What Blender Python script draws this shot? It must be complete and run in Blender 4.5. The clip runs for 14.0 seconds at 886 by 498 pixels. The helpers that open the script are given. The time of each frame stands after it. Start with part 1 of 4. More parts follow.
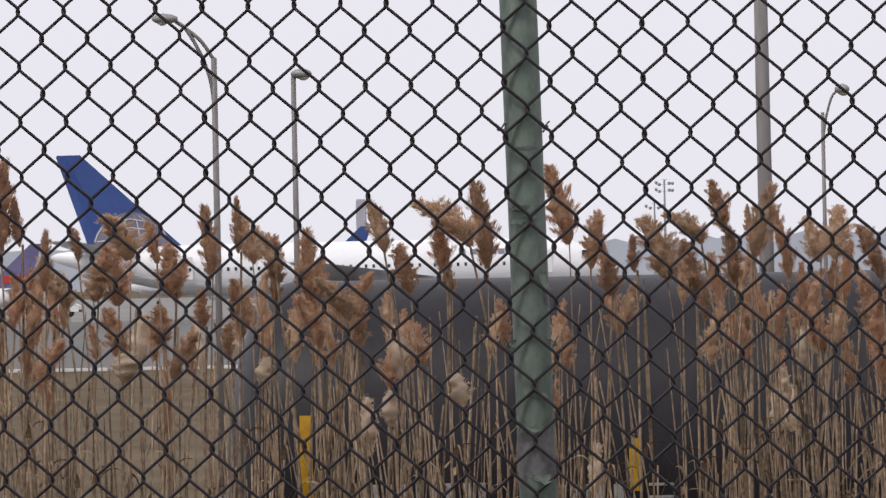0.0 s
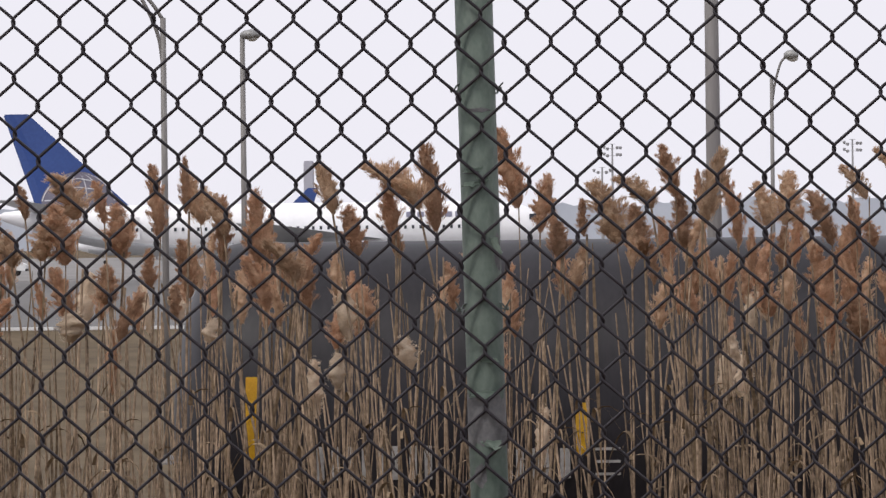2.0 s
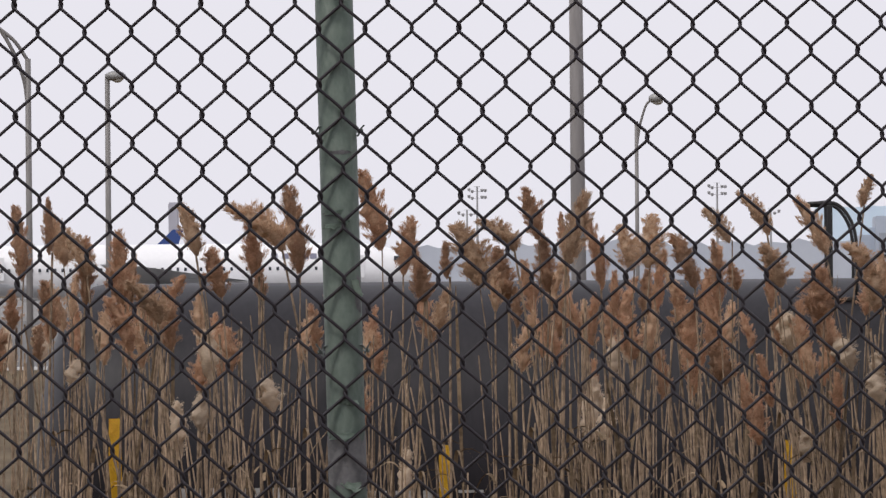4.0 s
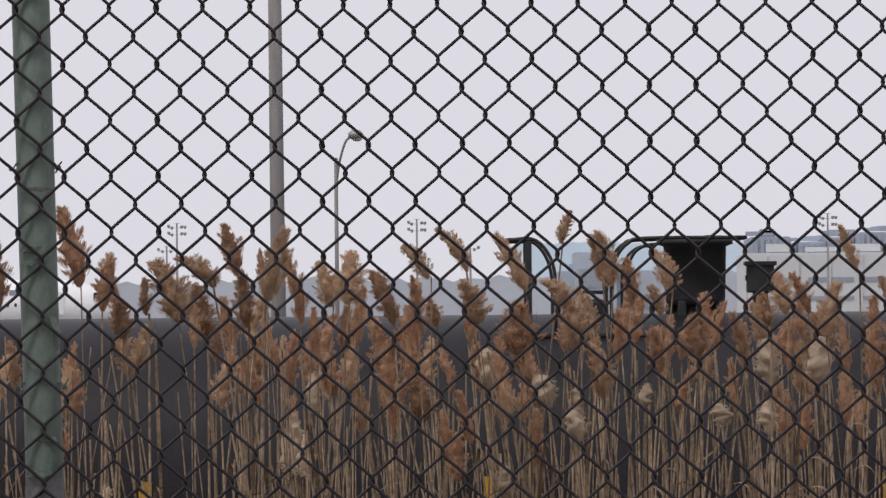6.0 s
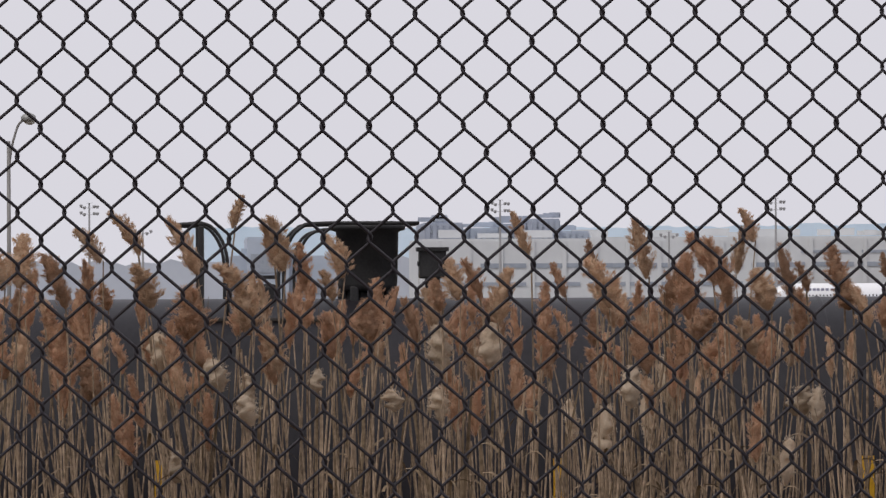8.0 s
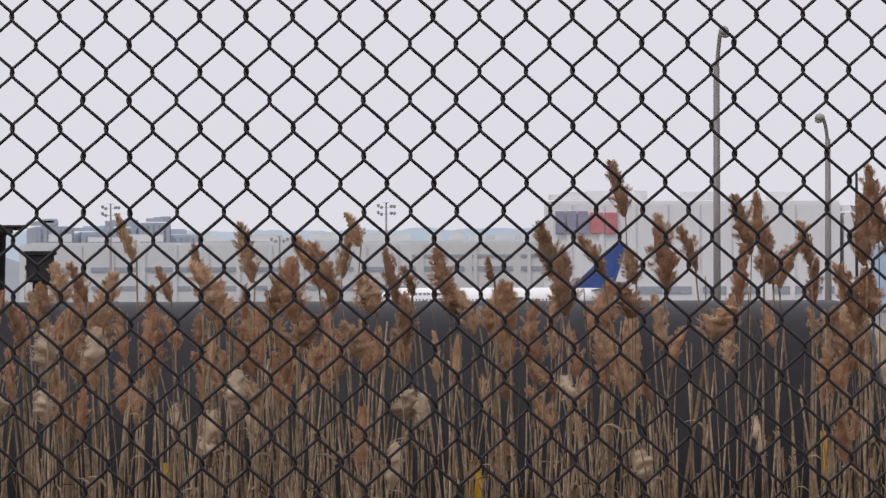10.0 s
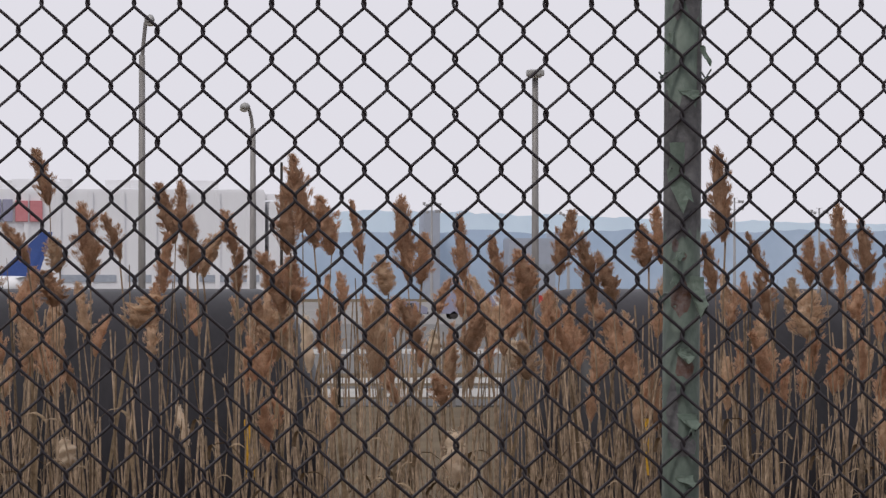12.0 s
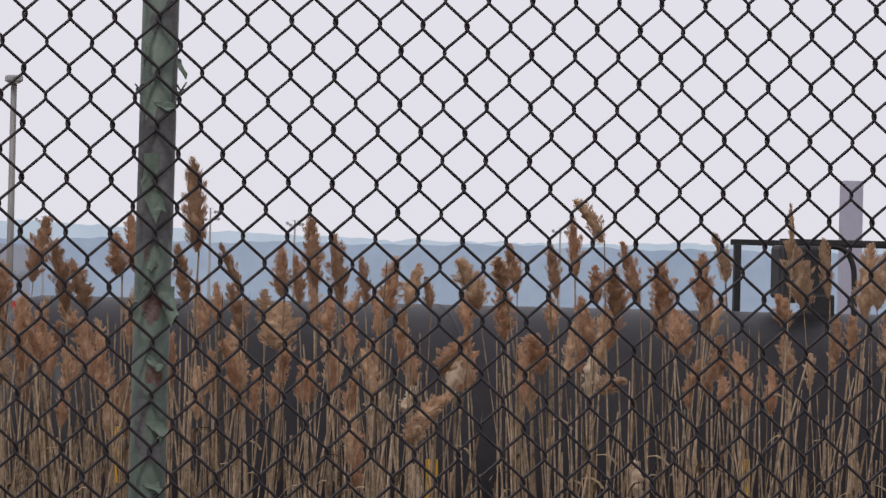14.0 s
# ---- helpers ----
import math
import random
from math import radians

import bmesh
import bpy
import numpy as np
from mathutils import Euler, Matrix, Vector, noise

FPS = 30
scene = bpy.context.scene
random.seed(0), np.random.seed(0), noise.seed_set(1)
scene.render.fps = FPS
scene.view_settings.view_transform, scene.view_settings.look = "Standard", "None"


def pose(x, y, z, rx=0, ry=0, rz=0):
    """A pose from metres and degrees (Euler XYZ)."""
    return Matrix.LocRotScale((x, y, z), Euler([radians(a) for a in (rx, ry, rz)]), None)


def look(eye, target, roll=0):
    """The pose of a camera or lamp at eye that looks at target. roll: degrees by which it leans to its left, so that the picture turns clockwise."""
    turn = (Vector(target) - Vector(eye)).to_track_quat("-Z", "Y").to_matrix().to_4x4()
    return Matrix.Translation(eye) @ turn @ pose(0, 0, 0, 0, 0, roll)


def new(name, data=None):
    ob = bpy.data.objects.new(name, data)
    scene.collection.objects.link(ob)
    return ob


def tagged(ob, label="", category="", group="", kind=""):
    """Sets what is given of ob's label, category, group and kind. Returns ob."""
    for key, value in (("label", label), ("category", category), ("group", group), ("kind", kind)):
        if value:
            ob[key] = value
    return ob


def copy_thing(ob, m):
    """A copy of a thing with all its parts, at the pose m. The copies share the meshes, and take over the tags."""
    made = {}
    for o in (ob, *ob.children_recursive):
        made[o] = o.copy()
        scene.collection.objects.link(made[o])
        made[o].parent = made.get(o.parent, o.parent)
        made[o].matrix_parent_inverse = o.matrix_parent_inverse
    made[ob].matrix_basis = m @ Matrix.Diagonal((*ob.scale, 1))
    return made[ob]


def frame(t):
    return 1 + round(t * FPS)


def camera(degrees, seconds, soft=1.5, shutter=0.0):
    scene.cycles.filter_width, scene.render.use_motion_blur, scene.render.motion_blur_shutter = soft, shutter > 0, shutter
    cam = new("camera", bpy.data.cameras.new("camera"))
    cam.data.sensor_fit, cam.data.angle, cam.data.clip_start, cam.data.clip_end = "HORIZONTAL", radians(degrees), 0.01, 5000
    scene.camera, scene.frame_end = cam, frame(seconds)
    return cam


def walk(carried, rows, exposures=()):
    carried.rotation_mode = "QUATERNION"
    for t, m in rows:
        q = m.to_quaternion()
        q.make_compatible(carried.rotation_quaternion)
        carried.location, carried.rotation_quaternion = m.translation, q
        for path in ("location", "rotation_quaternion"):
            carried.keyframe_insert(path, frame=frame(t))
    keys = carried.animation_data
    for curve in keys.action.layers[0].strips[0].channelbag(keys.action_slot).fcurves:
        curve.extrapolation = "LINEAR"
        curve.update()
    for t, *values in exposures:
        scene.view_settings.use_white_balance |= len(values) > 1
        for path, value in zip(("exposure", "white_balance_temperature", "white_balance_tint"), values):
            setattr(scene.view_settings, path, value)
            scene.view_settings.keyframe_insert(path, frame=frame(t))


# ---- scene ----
cam = camera(6.5524, 14.0, soft=1.4)
FENCE_Y = 12.194
# seconds, yaw to the right, pitch up, lean, distance moved towards the fence, sideways
PATH = [
    (0.0, -3.332, 0.221, -1.189, -0.096, -0.001), (0.5, -3.574, 0.503, -1.182, -0.686, 0.026), (1.0, -3.494, 0.418, -1.191, 0.014, -0.009),
    (1.5, -3.247, 0.178, -0.874, 0.039, -0.012), (2.0, -2.940, -0.062, -0.671, 0.041, -0.015), (2.2, -2.861, -0.069, -0.637, 0.041, -0.015),
    (4.3, -1.585, 0.263, -0.474, 0.031, -0.008), (4.5, -1.309, 0.267, -0.474, 0.031, -0.008), (5.0, -0.731, 0.398, -0.474, 0.024, -0.005),
    (5.5, -0.211, 0.446, -0.538, 0.026, -0.005), (6.0, 0.284, 0.491, -0.548, 0.033, -0.006), (6.5, 0.761, 0.508, -0.436, 0.034, -0.005),
    (7.0, 1.282, 0.479, -0.314, 0.033, -0.005), (7.5, 1.981, 0.443, -0.144, 0.043, -0.006), (7.7, 2.276, 0.386, -0.184, 0.033, -0.006),
    (9.8, 5.281, 0.369, -0.136, 0.047, 0.018), (10.0, 5.592, 0.385, -0.160, 0.047, 0.018), (10.5, 6.563, 0.400, 0.157, 0.036, 0.019),
    (11.0, 7.737, 0.368, 0.102, 0.039, 0.022), (11.5, 8.830, 0.292, 0.114, 0.066, 0.025), (12.0, 9.848, 0.295, 0.010, 0.047, 0.022),
    (12.5, 10.635, 0.342, -0.010, 0.057, 0.022), (13.0, 11.607, 0.367, 0.263, 0.004, 0.016), (13.5, 12.663, 0.390, 0.895, -0.044, 0.008),
    (14.0, 13.741, 0.411, 1.341, -0.140, -0.011)]
EYE_Z = 6.0
walk(cam, [(t, pose(sx, dy, EYE_Z, 90 + p, -r, -yw)) for t, yw, p, r, dy, sx in PATH],
     exposures=[(0.0, 0.16), (0.5, -0.03), (1.0, -0.07), (1.5, 0.03), (2.0, 0.24), (2.2, 0.26), (4.3, 0.12), (5.0, 0.08), (6.5, -0.07), (7.7, -0.08), (10.0, 0.0), (12.0, 0.03), (14.0, 0.05)])

# ---- light: a bright overcast sky, a weak wide sun ----
world = bpy.data.worlds.new("overcast_sky")
scene.world = world
world.use_nodes = True
wn, wl = world.node_tree.nodes, world.node_tree.links
wn.clear()
w_out = wn.new("ShaderNodeOutputWorld")
w_bg = wn.new("ShaderNodeBackground")
w_sky = wn.new("ShaderNodeTexSky")
w_sky.sky_type = 'NISHITA'
w_sky.sun_disc = False
w_sky.sun_elevation = radians(57)
w_sky.sun_rotation = radians(225)
w_sky.dust_density = 4.0
w_dim = wn.new("ShaderNodeVectorMath")
w_dim.operation = 'SCALE'
w_dim.inputs[3].default_value = 0.08
w_mix = wn.new("ShaderNodeMix")
w_mix.data_type = 'RGBA'
w_mix.inputs[0].default_value = 0.9
w_mix.inputs[7].default_value = (0.805, 0.79, 0.86, 1)
wl.new(w_sky.outputs[0], w_dim.inputs[0])
wl.new(w_dim.outputs[0], w_mix.inputs[6])
wl.new(w_mix.outputs[2], w_bg.inputs[0])
w_bg.inputs[1].default_value = 1.0
wl.new(w_bg.outputs[0], w_out.inputs[0])
sun = new("sun", bpy.data.lights.new("sun", 'SUN'))
sun.data.energy = 1.3
sun.data.angle = radians(14)
sun.data.color = (1.0, 0.95, 0.88)
sun.matrix_world = look((-38, -38, 84), (0, 0, 0))


# ---- materials ----
def mat(name, c1, c2, rough=0.8, metal=0.0, scale=8.0, fine=90.0, bump=0.15, spread=0.0, detail=6.0, spec=0.4, stretch=(1, 1, 1), speckle=1.0, through_light=0.0):
    """Two colours mixed by coarse and fine noise, with fine relief; spread varies brightness from piece to piece."""
    m = bpy.data.materials.new(name)
    m.use_nodes = True
    n, l = m.node_tree.nodes, m.node_tree.links
    b = n["Principled BSDF"]
    co = n.new("ShaderNodeTexCoord")
    mp = n.new("ShaderNodeMapping")
    mp.inputs["Scale"].default_value = stretch
    l.new(co.outputs["Object"], mp.inputs[0])
    a = n.new("ShaderNodeTexNoise")
    a.inputs["Scale"].default_value = scale
    a.inputs["Detail"].default_value = detail
    f = n.new("ShaderNodeTexNoise")
    f.inputs["Scale"].default_value = fine
    f.inputs["Detail"].default_value = 3
    for q in (a, f):
        l.new(mp.outputs[0], q.inputs["Vector"])
    ad = n.new("ShaderNodeMath")
    ad.operation = 'MULTIPLY_ADD'
    ad.inputs[1].default_value = 0.45
    l.new(f.outputs[0], ad.inputs[0])
    ml = n.new("ShaderNodeMath")
    ml.operation = 'MULTIPLY'
    ml.inputs[1].default_value = 0.55
    l.new(a.outputs[0], ml.inputs[0])
    l.new(ml.outputs[0], ad.inputs[2])
    rp = n.new("ShaderNodeMapRange")
    rp.inputs[1].default_value = 0.36
    rp.inputs[2].default_value = 0.64
    l.new(ad.outputs[0], rp.inputs[0])
    mx = n.new("ShaderNodeMix")
    mx.data_type = 'RGBA'
    mx.inputs[6].default_value = (*c1, 1)
    mx.inputs[7].default_value = (*c2, 1)
    l.new(rp.outputs[0], mx.inputs[0])
    last = mx.outputs[2]
    if spread:
        oi = n.new("ShaderNodeObjectInfo")
        ge = n.new("ShaderNodeNewGeometry")
        su = n.new("ShaderNodeMath")
        su.operation = 'MULTIPLY_ADD'
        su.inputs[1].default_value = speckle
        l.new(ge.outputs["Random Per Island"], su.inputs[0])
        l.new(oi.outputs["Random"], su.inputs[2])
        va = n.new("ShaderNodeMapRange")
        va.inputs[2].default_value = 1.0 + speckle
        va.inputs[3].default_value = 1 - spread
        va.inputs[4].default_value = 1 + spread
        l.new(su.outputs[0], va.inputs[0])
        hs = n.new("ShaderNodeHueSaturation")
        l.new(va.outputs[0], hs.inputs["Value"])
        l.new(last, hs.inputs["Color"])
        last = hs.outputs[0]
    l.new(last, b.inputs["Base Color"])
    b.inputs["Roughness"].default_value = rough
    b.inputs["Metallic"].default_value = metal
    b.inputs["Specular IOR Level"].default_value = spec
    if through_light:
        # thin dry tissue that lets light through
        tr = n.new("ShaderNodeBsdfTranslucent")
        ms = n.new("ShaderNodeMixShader")
        ms.inputs[0].default_value = through_light
        l.new(last, tr.inputs[0])
        l.new(b.outputs[0], ms.inputs[1])
        l.new(tr.outputs[0], ms.inputs[2])
        l.new(ms.outputs[0], n["Material Output"].inputs[0])
    if bump:
        bu = n.new("ShaderNodeBump")
        bu.inputs["Strength"].default_value = bump
        bu.inputs["Distance"].default_value = 0.01
        l.new(ad.outputs[0], bu.inputs["Height"])
        l.new(bu.outputs[0], b.inputs["Normal"])
    return m


M_WIRE = mat("dark_coated_wire", (.008, .006, .012), (.026, .020, .024), .6, 0, 14, 160, .3)
M_TIE = mat("tie_wire", (.10, .12, .11), (.22, .25, .24), .5, .3, 30, 200, .2)
M_GREEN = mat("weathered_green_paint", (.074, .103, .085), (.132, .163, .137), .6, 0, 9, 120, .25, stretch=(1, 1, .6))
M_GREEN_CURL = mat("curled_green_paint", (.17, .23, .19), (.26, .32, .27), .6, 0, 20, 150, .3)
M_RUST = mat("bare_rusty_steel", (.10, .045, .028), (.17, .15, .15), .8, .1, 26, 150, .4)
M_BARE = mat("bare_grey_steel", (.095, .095, .10), (.17, .168, .17), .6, .2, 18, 130, .3)
M_PLUME = mat("rusty_reed_plume", (.37, .228, .145), (.66, .45, .315), .95, 0, 22, 130, 0, spread=.22, spec=.1, speckle=.5, through_light=.6)
M_PLUME_TAN = mat("tan_reed_plume", (.42, .285, .19), (.70, .52, .37), .95, 0, 22, 130, 0, spread=.24, spec=.1, speckle=.5, through_light=.5)
M_FLUFF = mat("pale_reed_fluff", (.52, .42, .315), (.72, .605, .48), .95, 0, 16, 110, 0, spread=.18, spec=.1, speckle=.4, through_light=.45)
M_STEM = mat("dry_reed_stem", (.078, .055, .036), (.39, .288, .20), .75, 0, 3, 40, 0, spread=.5, spec=.2, speckle=1.5)
M_LEAF = mat("dry_reed_leaf", (.10, .069, .042), (.31, .228, .148), .85, 0, 4, 50, 0, spread=.4, spec=.15, speckle=1.2)
M_TANK = mat("sooty_grey_tank_paint", (.007, .0062, .0082), (.019, .0165, .020), .46, 0, .9, 14, .1, stretch=(1.6, 1, .35), spec=.25)
M_BLACK = mat("black_fitting_paint", (.010, .010, .011), (.028, .027, .028), .6, 0, 6, 60, .2)
M_STEEL = mat("dark_underframe_steel", (.02, .018, .017), (.06, .05, .045), .75, .1, 5, 50, .3)
M_YELLOW = mat("yellow_reflector", (.62, .33, .010), (.80, .46, .03), .45, 0, 10, 90, .05)
M_WHITEPAINT = mat("worn_white_lettering", (.42, .40, .39), (.66, .64, .62), .7, 0, 18, 120, .1)
M_POLE = mat("galvanised_lamp_pole", (.165, .157, .153), (.255, .243, .235), .6, .2, .8, 12, .05, stretch=(1, 1, .15))
M_POLE_BIG = mat("grey_weathered_mast", (.185, .175, .172), (.27, .255, .25), .7, .1, .7, 9, .08, stretch=(1, 1, .12))
# lighter than the near poles, with distance haze put into the grey
M_FARMAST = mat("haze_paled_mast", (.30, .295, .30), (.38, .375, .38), .7, 0, .5, 6, .05)
M_LAMP = mat("grey_lamp_housing", (.22, .22, .22), (.34, .34, .33), .5, .2, 3, 30, .05)
M_GLASS = mat("lamp_lens", (.45, .45, .43), (.58, .58, .55), .25, 0, 4, 30, 0)
M_WHITE = mat("white_aircraft_paint", (.80, .80, .81), (.86, .86, .87), .3, 0, .2, 3, 0, spec=.5)
M_BELLY = mat("grey_aircraft_belly", (.46, .47, .49), (.55, .56, .58), .4, 0, .2, 3, 0)
M_BLUE = mat("deep_blue_tail_paint", (.022, .055, .21), (.032, .075, .26), .35, 0, .3, 4, 0, spec=.5)
M_PURPLE = mat("muted_violet_tail_paint", (.10, .09, .20), (.17, .15, .27), .4, 0, .3, 4, 0)
M_GLOBE = mat("pale_line_paint", (.55, .55, .58), (.68, .68, .70), .4, 0, 1, 6, 0)
M_DARKGLASS = mat("dark_window_glass", (.02, .022, .03), (.05, .055, .07), .15, 0, 2, 10, 0, spec=.6)
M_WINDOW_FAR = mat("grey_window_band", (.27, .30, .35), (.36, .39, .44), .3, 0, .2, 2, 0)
M_METAL = mat("bare_nacelle_metal", (.45, .45, .47), (.6, .6, .62), .3, .7, 1, 10, 0)
M_RED = mat("red_tail_paint", (.40, .035, .03), (.52, .06, .045), .4, 0, .3, 4, 0)
M_GRASS = mat("dry_brown_grassland", (.078, .058, .036), (.150, .114, .072), .95, 0, .09, 1.3, .4, spec=.1)
M_ASPHALT = mat("worn_asphalt", (.055, .053, .052), (.10, .095, .09), .85, 0, .05, 2.5, .1)
M_CONCRETE = mat("apron_concrete", (.17, .163, .156), (.24, .23, .22), .85, 0, .03, 1.2, .05)
M_PAVING = mat("grey_paving", (.10, .097, .094), (.16, .154, .149), .85, 0, .06, 2.0, .05)
M_BALLAST = mat("rail_ballast", (.10, .09, .085), (.24, .22, .20), .95, 0, 3, 22, .8)
M_BARRIER = mat("white_barrier", (.62, .62, .62), (.78, .78, .77), .6, 0, .7, 6, .05)
# distance haze is put into this wall colour: lighter and bluer
M_FARTOWER = mat("haze_tinted_office_wall", (.33, .365, .44), (.39, .425, .50), .7, 0, .03, .5, 0)
M_GLOBEFIELD = mat("grey_violet_tail_paint", (.16, .15, .19), (.21, .195, .235), .4, 0, .6, 6, 0)
# hangar and warehouse: the paleness is air haze painted into the walls
M_HANGAR = mat("haze_paled_hangar_cladding", (.68, .68, .70), (.74, .74, .755), .7, 0, .03, .6, 0, stretch=(1, 1, .3))
M_WARE = mat("haze_paled_warehouse_wall", (.57, .58, .59), (.64, .65, .655), .7, 0, .03, .5, 0)
# terminal and slim tower: base colours lightened to imitate haze
M_TERMINAL = mat("haze_tinted_terminal_wall", (.40, .45, .53), (.47, .52, .60), .6, 0, .03, .5, 0)
M_TOWER = mat("haze_paled_lilac_concrete", (.43, .43, .50), (.49, .49, .56), .8, 0, .03, .5, 0)
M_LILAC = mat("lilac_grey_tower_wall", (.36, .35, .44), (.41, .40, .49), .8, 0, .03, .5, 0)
M_SIGN_A = mat("blue_violet_sign_panel", (.26, .26, .35), (.31, .31, .40), .5, 0, .3, 3, 0)
M_SIGN_B = mat("orange_red_sign_panel", (.47, .165, .18), (.53, .21, .225), .5, 0, .3, 3, 0)
# ridge and tree colours with the pale blue of distance haze mixed in
M_HILL = mat("haze_tinted_far_ridge", (.47, .57, .68), (.55, .65, .75), 1, 0, .004, .05, 0, spec=0)
M_HILL_MID = mat("haze_tinted_tree_belt", (.33, .42, .55), (.40, .49, .62), 1, 0, .02, .25, 0, spec=0)
M_HILL_NEAR = mat("haze_tinted_near_ridge", (.36, .385, .445), (.44, .465, .525), 1, 0, .006, .08, 0, spec=0)


def haze_glow(m, share):
    """Lets a distant backdrop emit a share of its own colour, imitating bright haze."""
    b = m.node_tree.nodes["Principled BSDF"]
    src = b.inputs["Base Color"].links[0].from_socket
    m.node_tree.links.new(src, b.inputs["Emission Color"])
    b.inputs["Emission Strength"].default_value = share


# emission stands in for the haze in front of the backdrops
haze_glow(M_HILL, .24)
haze_glow(M_HILL_NEAR, .2)
haze_glow(M_HILL_MID, .16)


# ---- helpers for building ----
def mesh_of(bm, name, material, smooth=False):
    me = bpy.data.meshes.new(name)
    bm.to_mesh(me)
    bm.free()
    me.materials.append(material)
    if smooth:
        me.polygons.foreach_set("use_smooth", [True] * len(me.polygons))
    return me


def part(name, bm, material, parent, label="", smooth=False):
    """One mesh object under a thing or under a part."""
    ob = new(name, bm if isinstance(bm, bpy.types.Mesh) else mesh_of(bm, name, material, smooth))
    ob.parent = parent
    return tagged(ob, label)


def thing(name, at, label, category, group="", kind=""):
    ob = new(name)
    ob.location = at
    ob.empty_display_size = 0.2
    return tagged(ob, label, category, group, kind)


def box(bm, x0, x1, y0, y1, z0, z1, bevel=0.0):
    r = bmesh.ops.create_cube(bm, size=1)
    bmesh.ops.transform(bm, matrix=Matrix.Translation(((x0 + x1) / 2, (y0 + y1) / 2, (z0 + z1) / 2)) @ Matrix.Diagonal((x1 - x0, y1 - y0, z1 - z0, 1)), verts=r["verts"])
    if bevel:
        es = list({e for v in r["verts"] for e in v.link_edges})
        bmesh.ops.bevel(bm, geom=es, offset=bevel, segments=2, affect='EDGES', profile=.5)
    return bm


def solid(x0, x1, y0, y1, z0, z1, bevel=0.0):
    return box(bmesh.new(), x0, x1, y0, y1, z0, z1, bevel)


def tube(bm, pts, radii, sides=8, caps=True):
    """A tube along points; radii one number or one for each point."""
    pts = [Vector(p) for p in pts]
    if not hasattr(radii, "__len__"):
        radii = [radii] * len(pts)
    rings = []
    up = None
    for i, p in enumerate(pts):
        d = (pts[min(i + 1, len(pts) - 1)] - pts[max(i - 1, 0)]).normalized()
        if up is None:
            up = Vector((0, 1, 0)) if abs(d.y) < .9 else Vector((1, 0, 0))
        a = d.cross(up).normalized()
        up = a.cross(d).normalized()
        rings.append([bm.verts.new(p + (a * math.cos(q) + up * math.sin(q)) * radii[i]) for q in (2 * math.pi * k / sides for k in range(sides))])
    for r, s in zip(rings, rings[1:]):
        for k in range(sides):
            bm.faces.new((r[k], r[(k + 1) % sides], s[(k + 1) % sides], s[k]))
    if caps:
        bm.faces.new(rings[0][::-1])
        bm.faces.new(rings[-1])
    return bm


def bend(pts, n=5):
    """A smooth curve through points."""
    P = [Vector(p) for p in pts]
    P = [P[0] * 2 - P[1]] + P + [P[-1] * 2 - P[-2]]
    out = []
    for a, b, c, d in zip(P, P[1:], P[2:], P[3:]):
        for k in range(n):
            t = k / n
            out.append(.5 * (2 * b + (c - a) * t + (2 * a - 5 * b + 4 * c - d) * t * t + (3 * b - a - 3 * c + d) * t ** 3))
    return out + [P[-2]]


def revolve(bm, profile, axis, origin, sides=32):
    """Turns a profile of (along, radius) about an axis through origin."""
    rings = []
    for s, r in profile:
        ring = []
        for k in range(sides):
            q = 2 * math.pi * k / sides
            c, d = r * math.cos(q), r * math.sin(q)
            v = {"x": (s, c, d), "y": (c, s, d), "z": (c, d, s)}[axis]
            ring.append(bm.verts.new(Vector(origin) + Vector(v)))
        rings.append(ring)
    for r, s in zip(rings, rings[1:]):
        for k in range(sides):
            bm.faces.new((r[k], r[(k + 1) % sides], s[(k + 1) % sides], s[k]))
    for ring in (rings[0], rings[-1]):
        bm.faces.new(ring)
    bmesh.ops.recalc_face_normals(bm, faces=bm.faces)
    return bm


def loft(bm, sections):
    """Skins equal rings of points, closed at both ends."""
    rings = [[bm.verts.new(v) for v in s] for s in sections]
    n = len(rings[0])
    for r, s in zip(rings, rings[1:]):
        for k in range(n):
            bm.faces.new((r[k], r[(k + 1) % n], s[(k + 1) % n], s[k]))
    bm.faces.new(rings[0])
    bm.faces.new(rings[-1])
    bmesh.ops.recalc_face_normals(bm, faces=bm.faces)
    return bm


# ---- ground: bank by the fence, reed ditch, rail bed, field, raised airfield ----
def ground_z(y):
    return float(np.interp(y, [-80, 13, 24, 30, 52, 58, 68, 80, 120, 470, 545, 5000], [4.4, 4.4, 2.7, 2.3, 2.2, 1.72, 1.72, 0.6, 0.0, 0.0, 3.4, 3.4]))


ys = sorted(set([-80, -30, 0, 8] + list(range(12, 84, 3)) + list(range(84, 130, 8)) + list(range(130, 600, 24)) + [640, 760, 950, 1300, 2000, 3000, 5000]))
xs = [-1500, -600, -250, -120, -80] + list(range(-60, 100, 6)) + list(range(100, 260, 20)) + [300, 500, 900, 1600, 2400]
bm = bmesh.new()
grid = [[bm.verts.new((x, y, ground_z(y) + (0.10 * noise.noise((x * .15, y * .2, 0)) if 14 < y < 54 or 130 < y < 400 else 0))) for x in xs] for y in ys]
for r, s in zip(grid, grid[1:]):
    for k in range(len(xs) - 1):
        bm.faces.new((r[k], r[k + 1], s[k + 1], s[k]))
tagged(new("ground", mesh_of(bm, "ground", M_GRASS, True)), "dry brown winter grassland sloping to the airfield", "ground", kind="structure")


